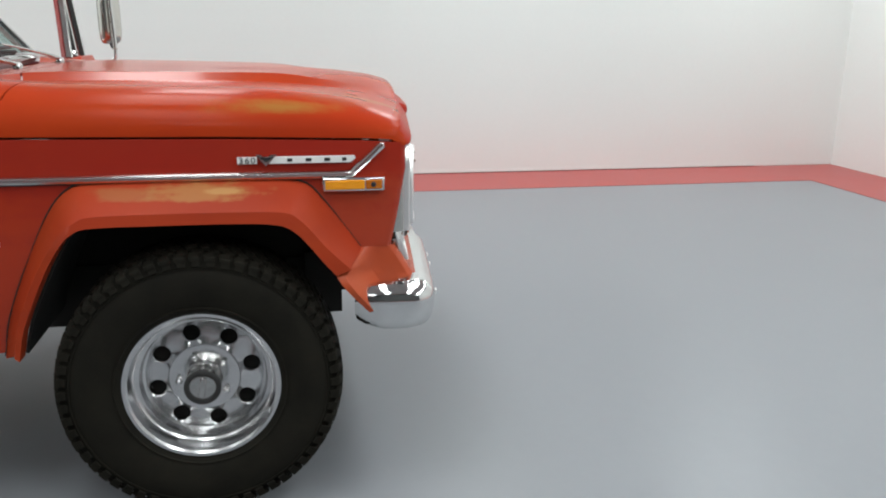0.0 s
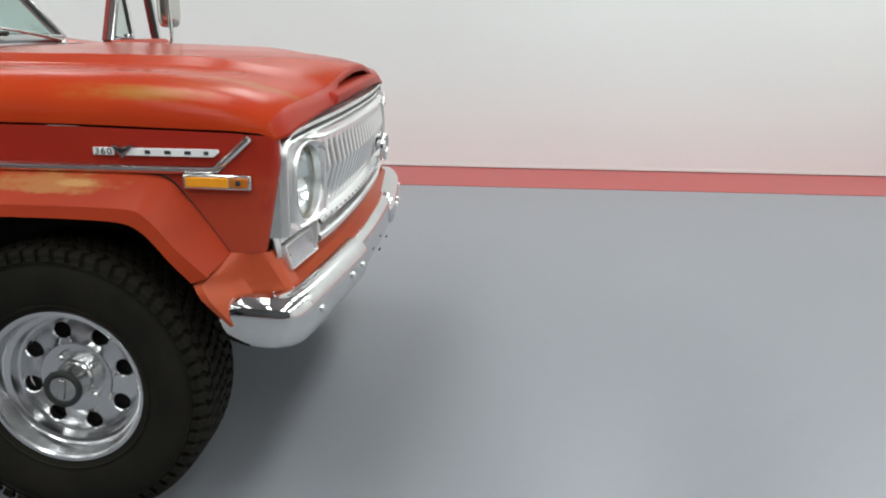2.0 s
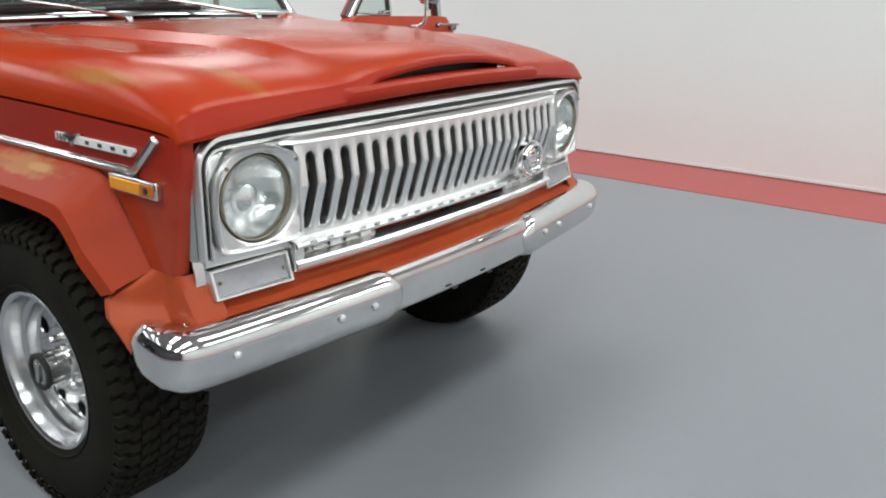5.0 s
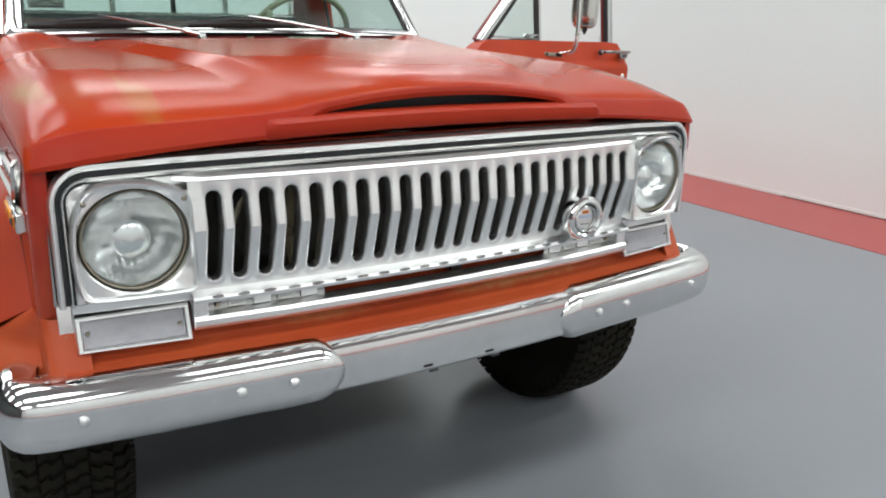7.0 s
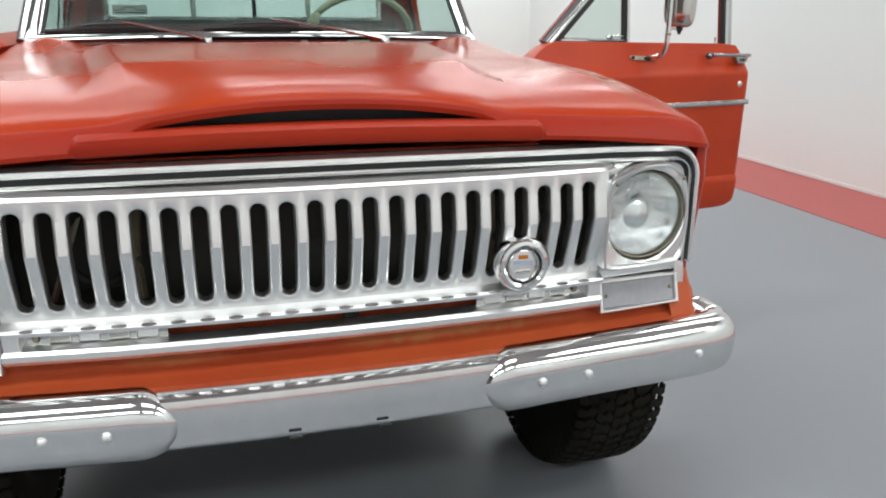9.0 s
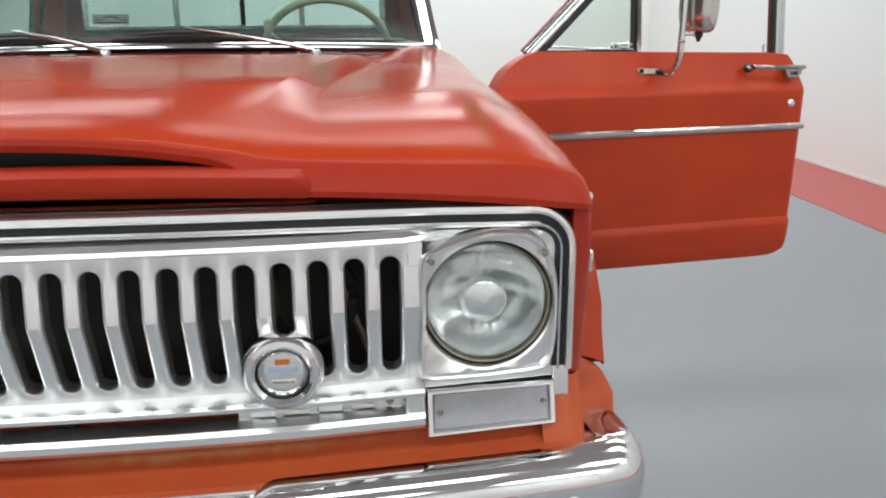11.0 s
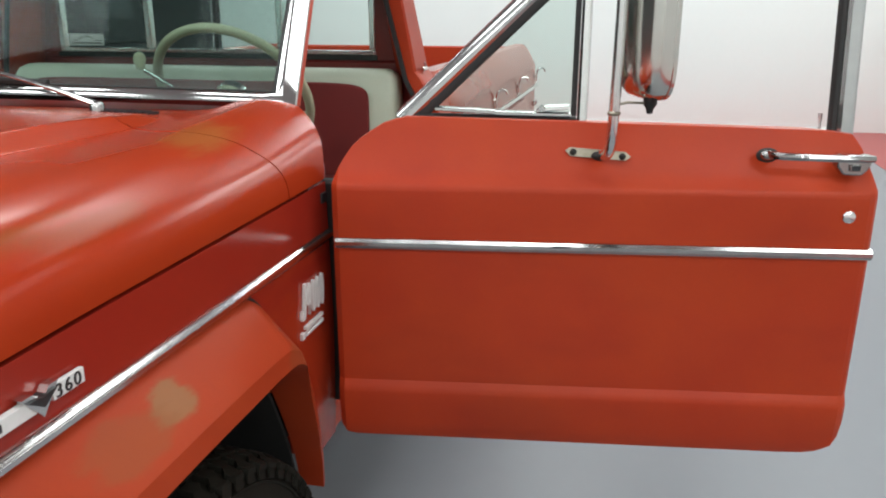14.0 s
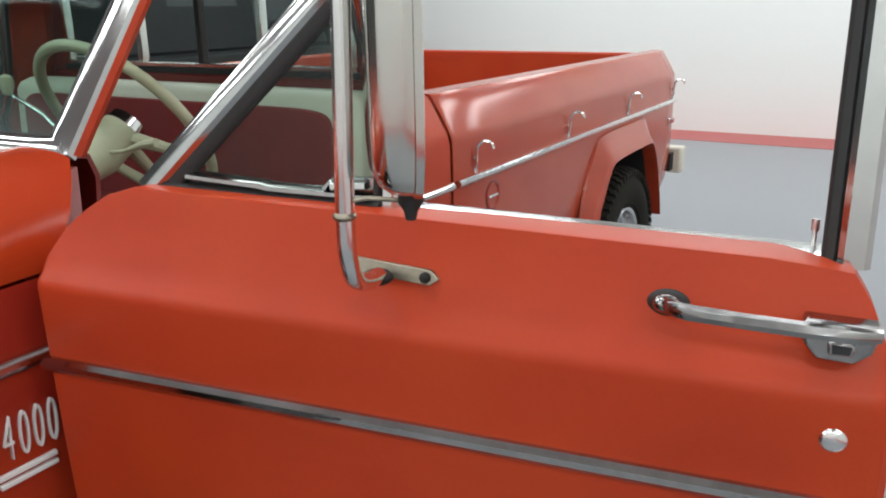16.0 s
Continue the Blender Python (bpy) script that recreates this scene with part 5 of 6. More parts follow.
def cushion(name, x0, x1, y0, y1, z0, z1, material, label, r=0.04, lean=0.0):
    rows = []
    for z, g in ((z0, -r), (z0 + r * 0.4, -r * 0.3), (z0 + r, 0), ((z0 + z1) / 2, 0.004), (z1 - r, 0), (z1 - r * 0.4, -r * 0.3), (z1, -r)):
        row = []
        for k in range(40):
            a = 2 * math.pi * k / 40
            c, s_ = math.cos(a), math.sin(a)
            e = 0.22
            px, py = math.copysign(abs(c) ** e, c), math.copysign(abs(s_) ** e, s_)
            row.append(((x0 + x1) / 2 + px * ((x1 - x0) / 2 + g) + lean * (z - z0), (y0 + y1) / 2 + py * ((y1 - y0) / 2 + g), z))
        rows.append(row)
    return sheet(name, rows, material, seat, label, closed_v=True, caps=True, angle=60)


cushion("seat_back", -1.70, -1.56, -0.70, 0.70, 0.80, 1.230, CREAM_VINYL, "cream vinyl seat back border", 0.035, -0.04)
cushion("seat_base", -1.60, -1.05, -0.69, 0.69, 0.70, 0.90, OXBLOOD, "oxblood cloth seat cushion", 0.05)
rows = []
for g, dx in ((0.0, -0.004), (0.004, 0.004), (0.03, 0.010), (0.12, 0.012)):
    row = []
    for k in range(96):
        a = 2 * math.pi * k / 96
        c, s_ = math.cos(a), math.sin(a)
        e = 0.16
        y = math.copysign(abs(c) ** e, c) * (0.625 - g)
        z = 1.005 + math.copysign(abs(s_) ** e, s_) * (0.187 - g)
        row.append((-1.552 + dx - 0.04 * (z - 0.8), y, z))
    rows.append(row)
sheet("seat_panel", rows, OXBLOOD, seat, "oxblood cloth panel set in the seat back", closed_v=True, caps=True)

# steering wheel, column and levers
steer = new("steering_wheel")
steer.parent = truck
SC, SU, SV = Vector((-1.15, 0.385, 1.195)), Vector((0, 1, 0)), Vector((0.57, 0, 0.822))
SN = Vector((-0.822, 0, 0.57))
tube("wheel_rim", [tuple(SC + 0.212 * (math.cos(a) * SU + math.sin(a) * SV)) for a in [2 * math.pi * k / 56 for k in range(56)]], 0.0125, CREAM, steer, "thin cream steering wheel rim", closed=True, n=12)
for a in (math.radians(200), math.radians(340), math.radians(270)):
    way = math.cos(a) * SU + math.sin(a) * SV
    tube("wheel_spoke", [tuple(SC - SN * 0.03 + way * 0.03), tuple(SC - SN * 0.02 + way * 0.12), tuple(SC + way * 0.208)], [0.017, 0.012, 0.010], CREAM, steer, n=10)
tube("steering_column", [tuple(SC - SN * 0.02), tuple(SC - SN * 0.10), tuple(SC - SN * 0.14), tuple(SC - SN * 0.40)], [0.045, 0.048, 0.034, 0.032], CREAM, steer, "cream steering column", n=20)
tube("horn_ring", [tuple(SC - SN * 0.02), tuple(SC + SN * 0.005), tuple(SC + SN * 0.014)], [0.046, 0.042, 0.02], CHROME_DULL, steer, "chrome horn button", n=24)
tube("turn_lever", [tuple(SC - SN * 0.09), tuple(SC - SN * 0.09 + Vector((0.02, 0.10, 0.015))), tuple(SC - SN * 0.08 + Vector((0.02, 0.15, 0.025))), tuple(SC - SN * 0.08 + Vector((0.02, 0.19, 0.032)))], [0.004, 0.004, 0.008, 0.009], CREAM, steer, "cream turn signal lever", n=8)
tube("shift_lever", [tuple(SC - SN * 0.12), (-1.04, 0.26, 1.225), (-1.01, 0.210, 1.264)], 0.005, CHROME_DULL, steer, "thin shift lever", n=8)
lathe("shift_knob", [(0.0, -0.022), (0.010, -0.018), (0.016, 0.004), (0.013, 0.018), (0.0, 0.024)], CREAM, steer, "cream shift knob", n=16, at=(-1.005, 0.203, 1.286), axis="z")

# wipers: the arm's tip carries the middle of its blade
for y_pivot, y_tip, y_from, y_to in ((0.374, 0.01, -0.20, 0.185), (-0.186, -0.48, -0.685, -0.30)):
    wiper = new("wiper")
    wiper.parent = truck
    p = Vector((-0.575 - 0.05 * (y_pivot / 0.742) ** 2, y_pivot, 0.0))
    p.z = top_z(p.x, p.y) + 0.010
    tip = Vector(screen(y_tip / 0.742, 0.085)) + Vector((0.026, 0, 0.022))
    lathe("pivot", [(0.015, -0.014), (0.015, 0.002), (0.011, 0.009), (0.0, 0.011)], CHROME_PITTED, wiper, n=16, at=tuple(p), axis="z")
    tube("wiper_arm", [tuple(p + Vector((0, 0, 0.004))), tuple(p.lerp(tip, 0.22) + Vector((0, 0, 0.007))), tuple(p.lerp(tip, 0.6) + Vector((0, 0, 0.006))), tuple(tip)], [0.008, 0.0065, 0.005, 0.004], CHROME_PITTED, wiper, "dull chrome wiper arm", n=8)
    along = [y_from + (y_to - y_from) * k / 10 for k in range(11)]
    blade = [tuple(Vector(screen(y / 0.742, 0.045 + 0.006 * math.sin(math.pi * k / 10))) + Vector((0.010, 0, 0.010))) for k, y in enumerate(along)]
    edge = tube("wiper_blade", blade, 0.0075, RUBBER, wiper, "black wiper blade", n=6)
    bridge = [tuple(Vector(q) + Vector((0.010, 0, 0.012)) * math.sin(math.pi * (k + 2) / 10) + Vector((0.004, 0, 0.003))) for k, q in enumerate(blade[2:9])]
    tube("blade_bridge", bridge, [0.003, 0.0045, 0.006, 0.0075, 0.006, 0.0045, 0.003], BLACK_PAINT, edge, "black bridge over the blade", n=6)

# closed passenger door, plain
pd = new("passenger_door")
pd.parent = truck
rows = [[(x, -side_y(z) - 0.002, z) for z in (0.56, 0.62, 0.68, 0.69, 0.85, 1.0, 1.095, 1.115, 1.16, 1.205)] for x in (-0.59, -0.75, -1.0, -1.3, -1.6)]
sheet("door_panel", rows, RED, pd, "closed red passenger door", solid=0.06, offset=1, angle=20)
tube("window_frame", [(-0.79, -0.75, 1.215), (-1.12, -0.685, 1.63), (-1.30, -0.69, 1.645), (-1.60, -0.69, 1.64), (-1.605, -0.76, 1.215)], 0.016, CHROME_DULL, pd, "chrome window frame", n=8)
tube("vent_bar", [(-1.06, -0.768, 1.21), (-1.06, -0.69, 1.62)], 0.010, CHROME_DULL, pd, n=8)
link("window_glass", [(-0.80, -0.752, 1.215), (-1.60, -0.762, 1.215), (-1.60, -0.692, 1.63), (-1.14, -0.688, 1.63)], [(0, 1, 2, 3)], GLASS, pd, solid=0.004).visible_shadow = False
lathe("mirror_bracket", [(0.0, 0.0), (0.018, -0.002), (0.018, -0.02), (0.008, -0.03), (0.0, -0.03)], BLACK_PAINT, pd, "dark mirror bracket on the passenger door", n=14, at=(-1.06, -0.82, 1.165))
tube("mirror_arm", [(-1.06, -0.83, 1.165), (-1.03, -0.95, 1.19), (-1.03, -0.98, 1.30)], 0.008, STEEL, pd, n=8)


# ---- driver's door, standing open ----
HINGE = Vector((-0.583, 0.880, 0.0))
ALONG = Vector((-0.155, 0.988, 0.0)).normalized()
OUT = Vector((ALONG.y, -ALONG.x, 0.0))


def on_door(u, z, n=0.0):
    """A place on the open door: u from the hinge edge, n out from its skin."""
    sag = 0.007 + 0.014 * min(1.0, max(0.0, (0.98 - z) / 0.42))
    return tuple(HINGE + ALONG * (u * 1.03) + OUT * n + Vector((0, 0, z - sag)))


def door_n(z):
    return table(z, [(0.555, -0.012), (0.575, -0.002), (0.62, 0.006), (0.668, 0.010), (0.676, 0.008), (0.688, 0.0), (0.85, 0.005), (1.0, 0.008), (1.088, 0.009), (1.097, 0.006), (1.108, -0.005), (1.15, -0.026), (1.225, -0.050)])


door = tagged(new("driver_door"), "")
door.parent = truck
LEVELS = [0.575, 0.60, 0.64, 0.664, 0.672, 0.680, 0.690, 0.74, 0.85, 0.98, 1.05, 1.083, 1.091, 1.099, 1.108, 1.13, 1.165, 1.19]
rows = []
for u in [0.0, 0.004, 0.012, 0.022, 0.035, 0.05, 0.07, 0.095, 0.136, 0.2, 0.3, 0.45, 0.6, 0.75, 0.88, 0.93, 0.953, 0.968, 0.980, 0.990, 0.997]:
    top = table(u, [(0.0, 1.095), (0.008, 1.118), (0.030, 1.158), (0.057, 1.184), (0.095, 1.208), (0.136, 1.220), (0.45, 1.214), (0.90, 1.204), (0.953, 1.197), (0.968, 1.175), (0.985, 1.135), (0.997, 1.10)])
    low = table(u, [(0.0, 0.585), (0.012, 0.568), (0.03, 0.562), (0.92, 0.558), (0.953, 0.565), (0.98, 0.582), (0.992, 0.606), (0.997, 0.63)])
    edge = -0.010 * (1 - smooth_step(0.0, 0.012, u)) - 0.012 * smooth_step(0.985, 0.997, u)
    n = len(LEVELS)
    heights = [low] + [min(max(z, low + 0.0006 * (k + 1)), top - 0.0006 * (n - k)) for k, z in enumerate(LEVELS)] + [top]
    row = [on_door(u, z, door_n(z) + edge) for z in heights]
    row += [on_door(u, top + 0.001, -0.05 + edge), on_door(u, top - 0.004, -0.115 + edge), on_door(u, (low + top) / 2, -0.12 + edge), on_door(u, low + 0.004, -0.09 + edge), on_door(u, low, -0.03 + edge)]
    rows.append(row)
skin = sheet("door_panel", rows, RED, door, "red door skin with two pressed creases", closed_v=True, caps=True, angle=22)

rows = []
for u in (0.006, 0.3, 0.6, 0.995):
    rows.append([on_door(u, 0.979 + h, 0.008 + o) for h, o in ((-0.0105, -0.003), (-0.0095, 0.006), (-0.003, 0.011), (0.004, 0.011), (0.0095, 0.005), (0.0105, -0.003))])
sheet("side_moulding", rows, CHROME_PITTED, door, "chrome side moulding with a small dent", caps=True)
box_pts = [on_door(u, z, n) for n in (0.017, 0.0205) for u, z in ((0.418, 0.980), (0.452, 0.981), (0.452, 0.984), (0.418, 0.984))]
link("moulding_dent", box_pts, box_faces(), BLACK_PAINT, door, bevel=0.001)
# handle: base at the hinge end, bar, thumb-button housing
def door_blob(name, u, z, n, ru, rz, rn, material, parent, label=""):
    rows = []
    for j in range(9):
        a = -math.pi / 2 + math.pi * j / 8
        rows.append([on_door(u + ru * math.cos(a) * math.cos(b), z + rz * math.cos(a) * math.sin(b), n + rn * math.sin(a)) for b in [2 * math.pi * k / 20 for k in range(20)]])
    return sheet(name, rows, material, parent, label, closed_v=True)


handle = sheet("door_handle", [[on_door(u, 1.166 - 0.004 * (u - 0.79) / 0.18 + h * w, nn + d * w) for h, d in ((-0.0068, -0.004), (-0.006, 0.004), (0.0, 0.007), (0.006, 0.004), (0.0068, -0.004), (0.0, -0.006))]
    for u, w, nn in ((0.790, 0.7, 0.002), (0.798, 1.0, 0.018), (0.815, 1.05, 0.026), (0.86, 1.0, 0.029), (0.92, 1.0, 0.030), (0.955, 1.0, 0.028), (0.972, 0.8, 0.022))], HANDLE_CHROME, door, "chrome pull handle with a push button", closed_v=True, caps=True, angle=50)
# Black ring draws the shadow round the handle's foot.
door_blob("foot_shade", 0.796, 1.162, -0.006, 0.020, 0.014, 0.009, RUBBER, handle, "dark ring painted for the shadow under the handle's foot")
door_blob("handle_foot", 0.795, 1.163, 0.0, 0.014, 0.010, 0.012, HANDLE_CHROME, handle)
pts = [(0.912, 1.168), (0.975, 1.166), (0.968, 1.140), (0.955, 1.128), (0.924, 1.130), (0.912, 1.146)]
link("handle_housing", [on_door(u, z, n) for n in (-0.012, 0.014) for u, z in pts], [tuple(range(6)), tuple(range(6, 12))] + [(i, (i + 1) % 6, 6 + (i + 1) % 6, 6 + i) for i in range(6)], HANDLE_CHROME, handle, "chrome button housing", bevel=0.004)
pts = [(0.932, 1.151), (0.954, 1.150), (0.953, 1.138), (0.933, 1.138)]
link("push_button", [on_door(u, z, n) for n in (0.010, 0.019) for u, z in pts], box_faces(), HANDLE_CHROME, handle, bevel=0.002)
pts = [(0.935, 1.149), (0.951, 1.148), (0.950, 1.140), (0.936, 1.140)]
link("button_face", [on_door(u, z, n) for n in (0.018, 0.0197) for u, z in pts], box_faces(), BLACK_PAINT, handle)
door_blob("door_lock", 0.948, 1.050, 0.008, 0.0125, 0.0125, 0.005, CHROME_DULL, door, "round key lock")

# window frame, leaning in with height
TUMBLE = 0.12


def pane(u, z, n=0.0):
    return on_door(u, z, -0.095 + n - TUMBLE * (z - 1.215))


def bar(name, pts, wide, deep, material, parent, label="", shift=0.0):
    """A flat bar between places (u, z); wide across the pane, deep out of it."""
    rows = []
    for i, (u, z) in enumerate(pts):
        a, b = pts[max(0, i - 1)], pts[min(len(pts) - 1, i + 1)]
        du, dz = b[0] - a[0], b[1] - a[1]
        ln = math.hypot(du, dz)
        pu, pz = -dz / ln * wide / 2, du / ln * wide / 2
        rows.append([pane(u + pu * w, z + pz * w, d + shift) for w, d in ((-1, -deep), (-1, deep * 0.6), (-0.6, deep), (0.6, deep), (1, deep * 0.6), (1, -deep))])
    return sheet(name, rows, material, parent, label, closed_v=True, caps=True, angle=40)


slant = [(0.124, 1.210), (0.365, 1.445), (0.558, 1.632)]
frame_ = bar("window_frame", slant, 0.030, 0.013, TRIM_CHROME, door, "bright chrome window frame")
for pts in (slant, [(0.54, 1.632), (0.75, 1.640), (0.965, 1.632)], [(0.955, 1.190), (0.956, 1.42), (0.956, 1.64)]):
    bar("frame_inner", pts, 0.034, 0.010, RED_INSIDE, frame_, "red inner side of the window frame, shade in its colour", shift=-0.024)
bar("frame_seal", [(u + 0.022, z - 0.006) for u, z in slant], 0.024, 0.008, RUBBER, frame_, "black vent window rubber")
bar("frame_top", [(0.54, 1.632), (0.75, 1.640), (0.965, 1.632)], 0.028, 0.012, TRIM_CHROME, frame_)
bar("frame_rear", [(0.955, 1.190), (0.956, 1.42), (0.956, 1.64)], 0.030, 0.014, TRIM_CHROME, frame_)
bar("frame_channel", [(0.934, 1.198), (0.935, 1.42), (0.936, 1.63)], 0.012, 0.010, RUBBER, frame_, "black glass channel")
bar("vent_division", [(0.471, 1.203), (0.474, 1.45), (0.476, 1.635)], 0.018, 0.012, CHROME_DULL, frame_, "chrome bar between the panes")
bar("vent_seal", [(0.455, 1.22), (0.458, 1.45), (0.46, 1.55)], 0.010, 0.008, RUBBER, frame_)
bar("vent_base", [(0.135, 1.213), (0.460, 1.208)], 0.018, 0.012, RUBBER, frame_, "black rubber under the vent pane")
bar("vent_sill", [(0.190, 1.232), (0.300, 1.226), (0.310, 1.224), (0.450, 1.222)], 0.008, 0.013, CHROME_PITTED, frame_, "chrome lower edge of the vent pane")
bar("vent_latch", [(0.387, 1.228), (0.395, 1.237), (0.400, 1.228)], 0.008, 0.010, CHROME_PITTED, frame_)
bar("vent_handle", [(0.40, 1.234), (0.445, 1.237)], 0.010, 0.018, CHROME_DULL, frame_, "small vent window catch")
vent = link("vent_glass", [pane(u, z) for u, z in ((0.165, 1.226), (0.455, 1.222), (0.460, 1.518), (0.45, 1.506))], [(0, 1, 2, 3)], VENT_GLASS, frame_, "hazy triangular vent glass", solid=0.004)
vent.visible_shadow = False
bar("belt_strip", [(0.475, 1.207), (0.70, 1.201), (0.945, 1.195)], 0.006, 0.040, CHROME, frame_, "thin bright strip along the window sill")
tube("lock_button", [pane(0.922, 1.19, -0.03), pane(0.922, 1.212, -0.03), pane(0.922, 1.215, -0.03), pane(0.922, 1.226, -0.03)], [0.0025, 0.0025, 0.0042, 0.004], ALUMINIUM, door, "chrome lock button", n=10)

# mirror on its bent arm
mir = new("door_mirror")
mir.parent = door
foot = [(0.437, 1.162), (0.447, 1.168), (0.548, 1.161), (0.558, 1.152), (0.548, 1.145), (0.447, 1.152)]
brk = link("mirror_bracket", [on_door(u, z, door_n(z) + n) for n in (0.0, 0.005) for u, z in foot], [tuple(range(6)), tuple(range(6, 12))] + [(i, (i + 1) % 6, 6 + (i + 1) % 6, 6 + i) for i in range(6)], STEEL, mir, "tarnished mirror bracket with two bolts", bevel=0.001)
for u, z in ((0.452, 1.160), (0.542, 1.153)):
    door_blob("bracket_bolt", u, z, door_n(z) + 0.006, 0.0065, 0.0065, 0.006, DIRTY_BLACK, brk)
door_blob("bracket_clamp", 0.499, 1.158, 0.006, 0.017, 0.009, 0.017, DIRTY_BLACK, brk)
arm = arc([on_door(0.502, 1.161, 0.010), on_door(0.504, 1.166, 0.045), on_door(0.506, 1.178, 0.072), on_door(0.507, 1.205, 0.086), on_door(0.508, 1.24, 0.090), on_door(0.510, 1.32, 0.090), on_door(0.512, 1.45, 0.086), on_door(0.514, 1.55, 0.084), on_door(0.528, 1.585, 0.084), on_door(0.56, 1.585, 0.075), on_door(0.57, 1.55, 0.068)], 5)
tube("mirror_arm", arm, 0.0095, CHROME_DULL, mir, "bent chrome mirror arm", n=14)
HC, HW, HN = (0.557, 0.078), (0.50, 0.866), (0.866, -0.50)


def on_mirror(a, b, z):
    return on_door(HC[0] + HW[0] * a + HN[0] * b, z, HC[1] + HW[1] * a + HN[1] * b)


def squarish(k, n=40, e=0.42):
    c, s_ = math.cos(2 * math.pi * k / n), math.sin(2 * math.pi * k / n)
    return math.copysign(abs(c) ** e, c), math.copysign(abs(s_) ** e, s_)


rows = [[on_mirror(squarish(k)[0] * 0.056 * g, b, 1.402 + squarish(k)[1] * 0.130 * (0.5 + 0.5 * g)) for k in range(40)]
        for b, g in ((-0.026, 0.0), (-0.026, 0.35), (-0.024, 0.66), (-0.018, 0.84), (-0.008, 0.95), (0.004, 0.99), (0.010, 1.0), (0.011, 1.03), (0.018, 1.03), (0.019, 0.98), (0.016, 0.93))]
sheet("mirror_head", rows, SHELL, mir, "tall aged chrome mirror shell", closed_v=True, angle=50)
rows = [[on_mirror(squarish(k)[0] * 0.054 * g, 0.0165, 1.402 + squarish(k)[1] * 0.126 * g) for k in range(40)] for g in (0.98, 0.0)]
sheet("mirror_glass", rows, MIRROR, mir, "mirror glass", closed_v=True)
door_blob("vent_ball", 0.356, 1.418, -0.128, 0.011, 0.012, 0.011, CHROME, door, "small chrome ball knob behind the vent pane")
tube("ball_stem", [on_door(0.352, 1.455, -0.125), on_door(0.356, 1.42, -0.128)], 0.0025, CHROME, door, n=6)
tube("mirror_stud", [on_door(0.569, 1.276, 0.076), on_door(0.569, 1.262, 0.076), on_door(0.569, 1.255, 0.076), on_door(0.569, 1.246, 0.076)], [0.012, 0.012, 0.007, 0.005], RUBBER, mir, "dark pivot stud under the mirror", n=12)
tube("mirror_stay", [on_door(0.509, 1.262, 0.091), on_door(0.53, 1.266, 0.085), on_door(0.569, 1.264, 0.076)], 0.0025, STEEL, mir, n=6)
door_blob("arm_clip", 0.508, 1.248, 0.091, 0.0115, 0.006, 0.0115, STEEL, mir)
box("door_check", -0.655, -0.630, 0.79, 0.840, 1.035, 1.055, BLACK_PAINT, door, "black door check strap")


# ---- cargo bed ----
REAR_FLARE = [((-0.508, 0.49), (-0.492, 0.49), (-0.484, 0.47)), ((-0.485, 0.60), (-0.468, 0.59), (-0.458, 0.57)), ((-0.425, 0.75), (-0.402, 0.735), (-0.388, 0.72)),
         ((-0.36, 0.88), (-0.333, 0.835), (-0.337, 0.80)), ((-0.306, 0.941), (-0.287, 0.872), (-0.297, 0.836)), ((-0.248, 0.955), (-0.243, 0.884), (-0.247, 0.846)),
         ((-0.1, 0.957), (-0.1, 0.886), (-0.1, 0.847)), ((0.08, 0.957), (0.08, 0.885), (0.07, 0.846)), ((0.24, 0.954), (0.232, 0.880), (0.204, 0.840)),
         ((0.306, 0.940), (0.277, 0.857), (0.257, 0.820)), ((0.345, 0.90), (0.316, 0.814), (0.300, 0.775)), ((0.388, 0.845), (0.352, 0.770), (0.334, 0.730)), ((0.45, 0.757), (0.414, 0.707), (0.372, 0.683))]
bed = new("cargo_bed")
bed.parent = truck
BX0, BX1, AX = -1.80, -4.06, -3.22
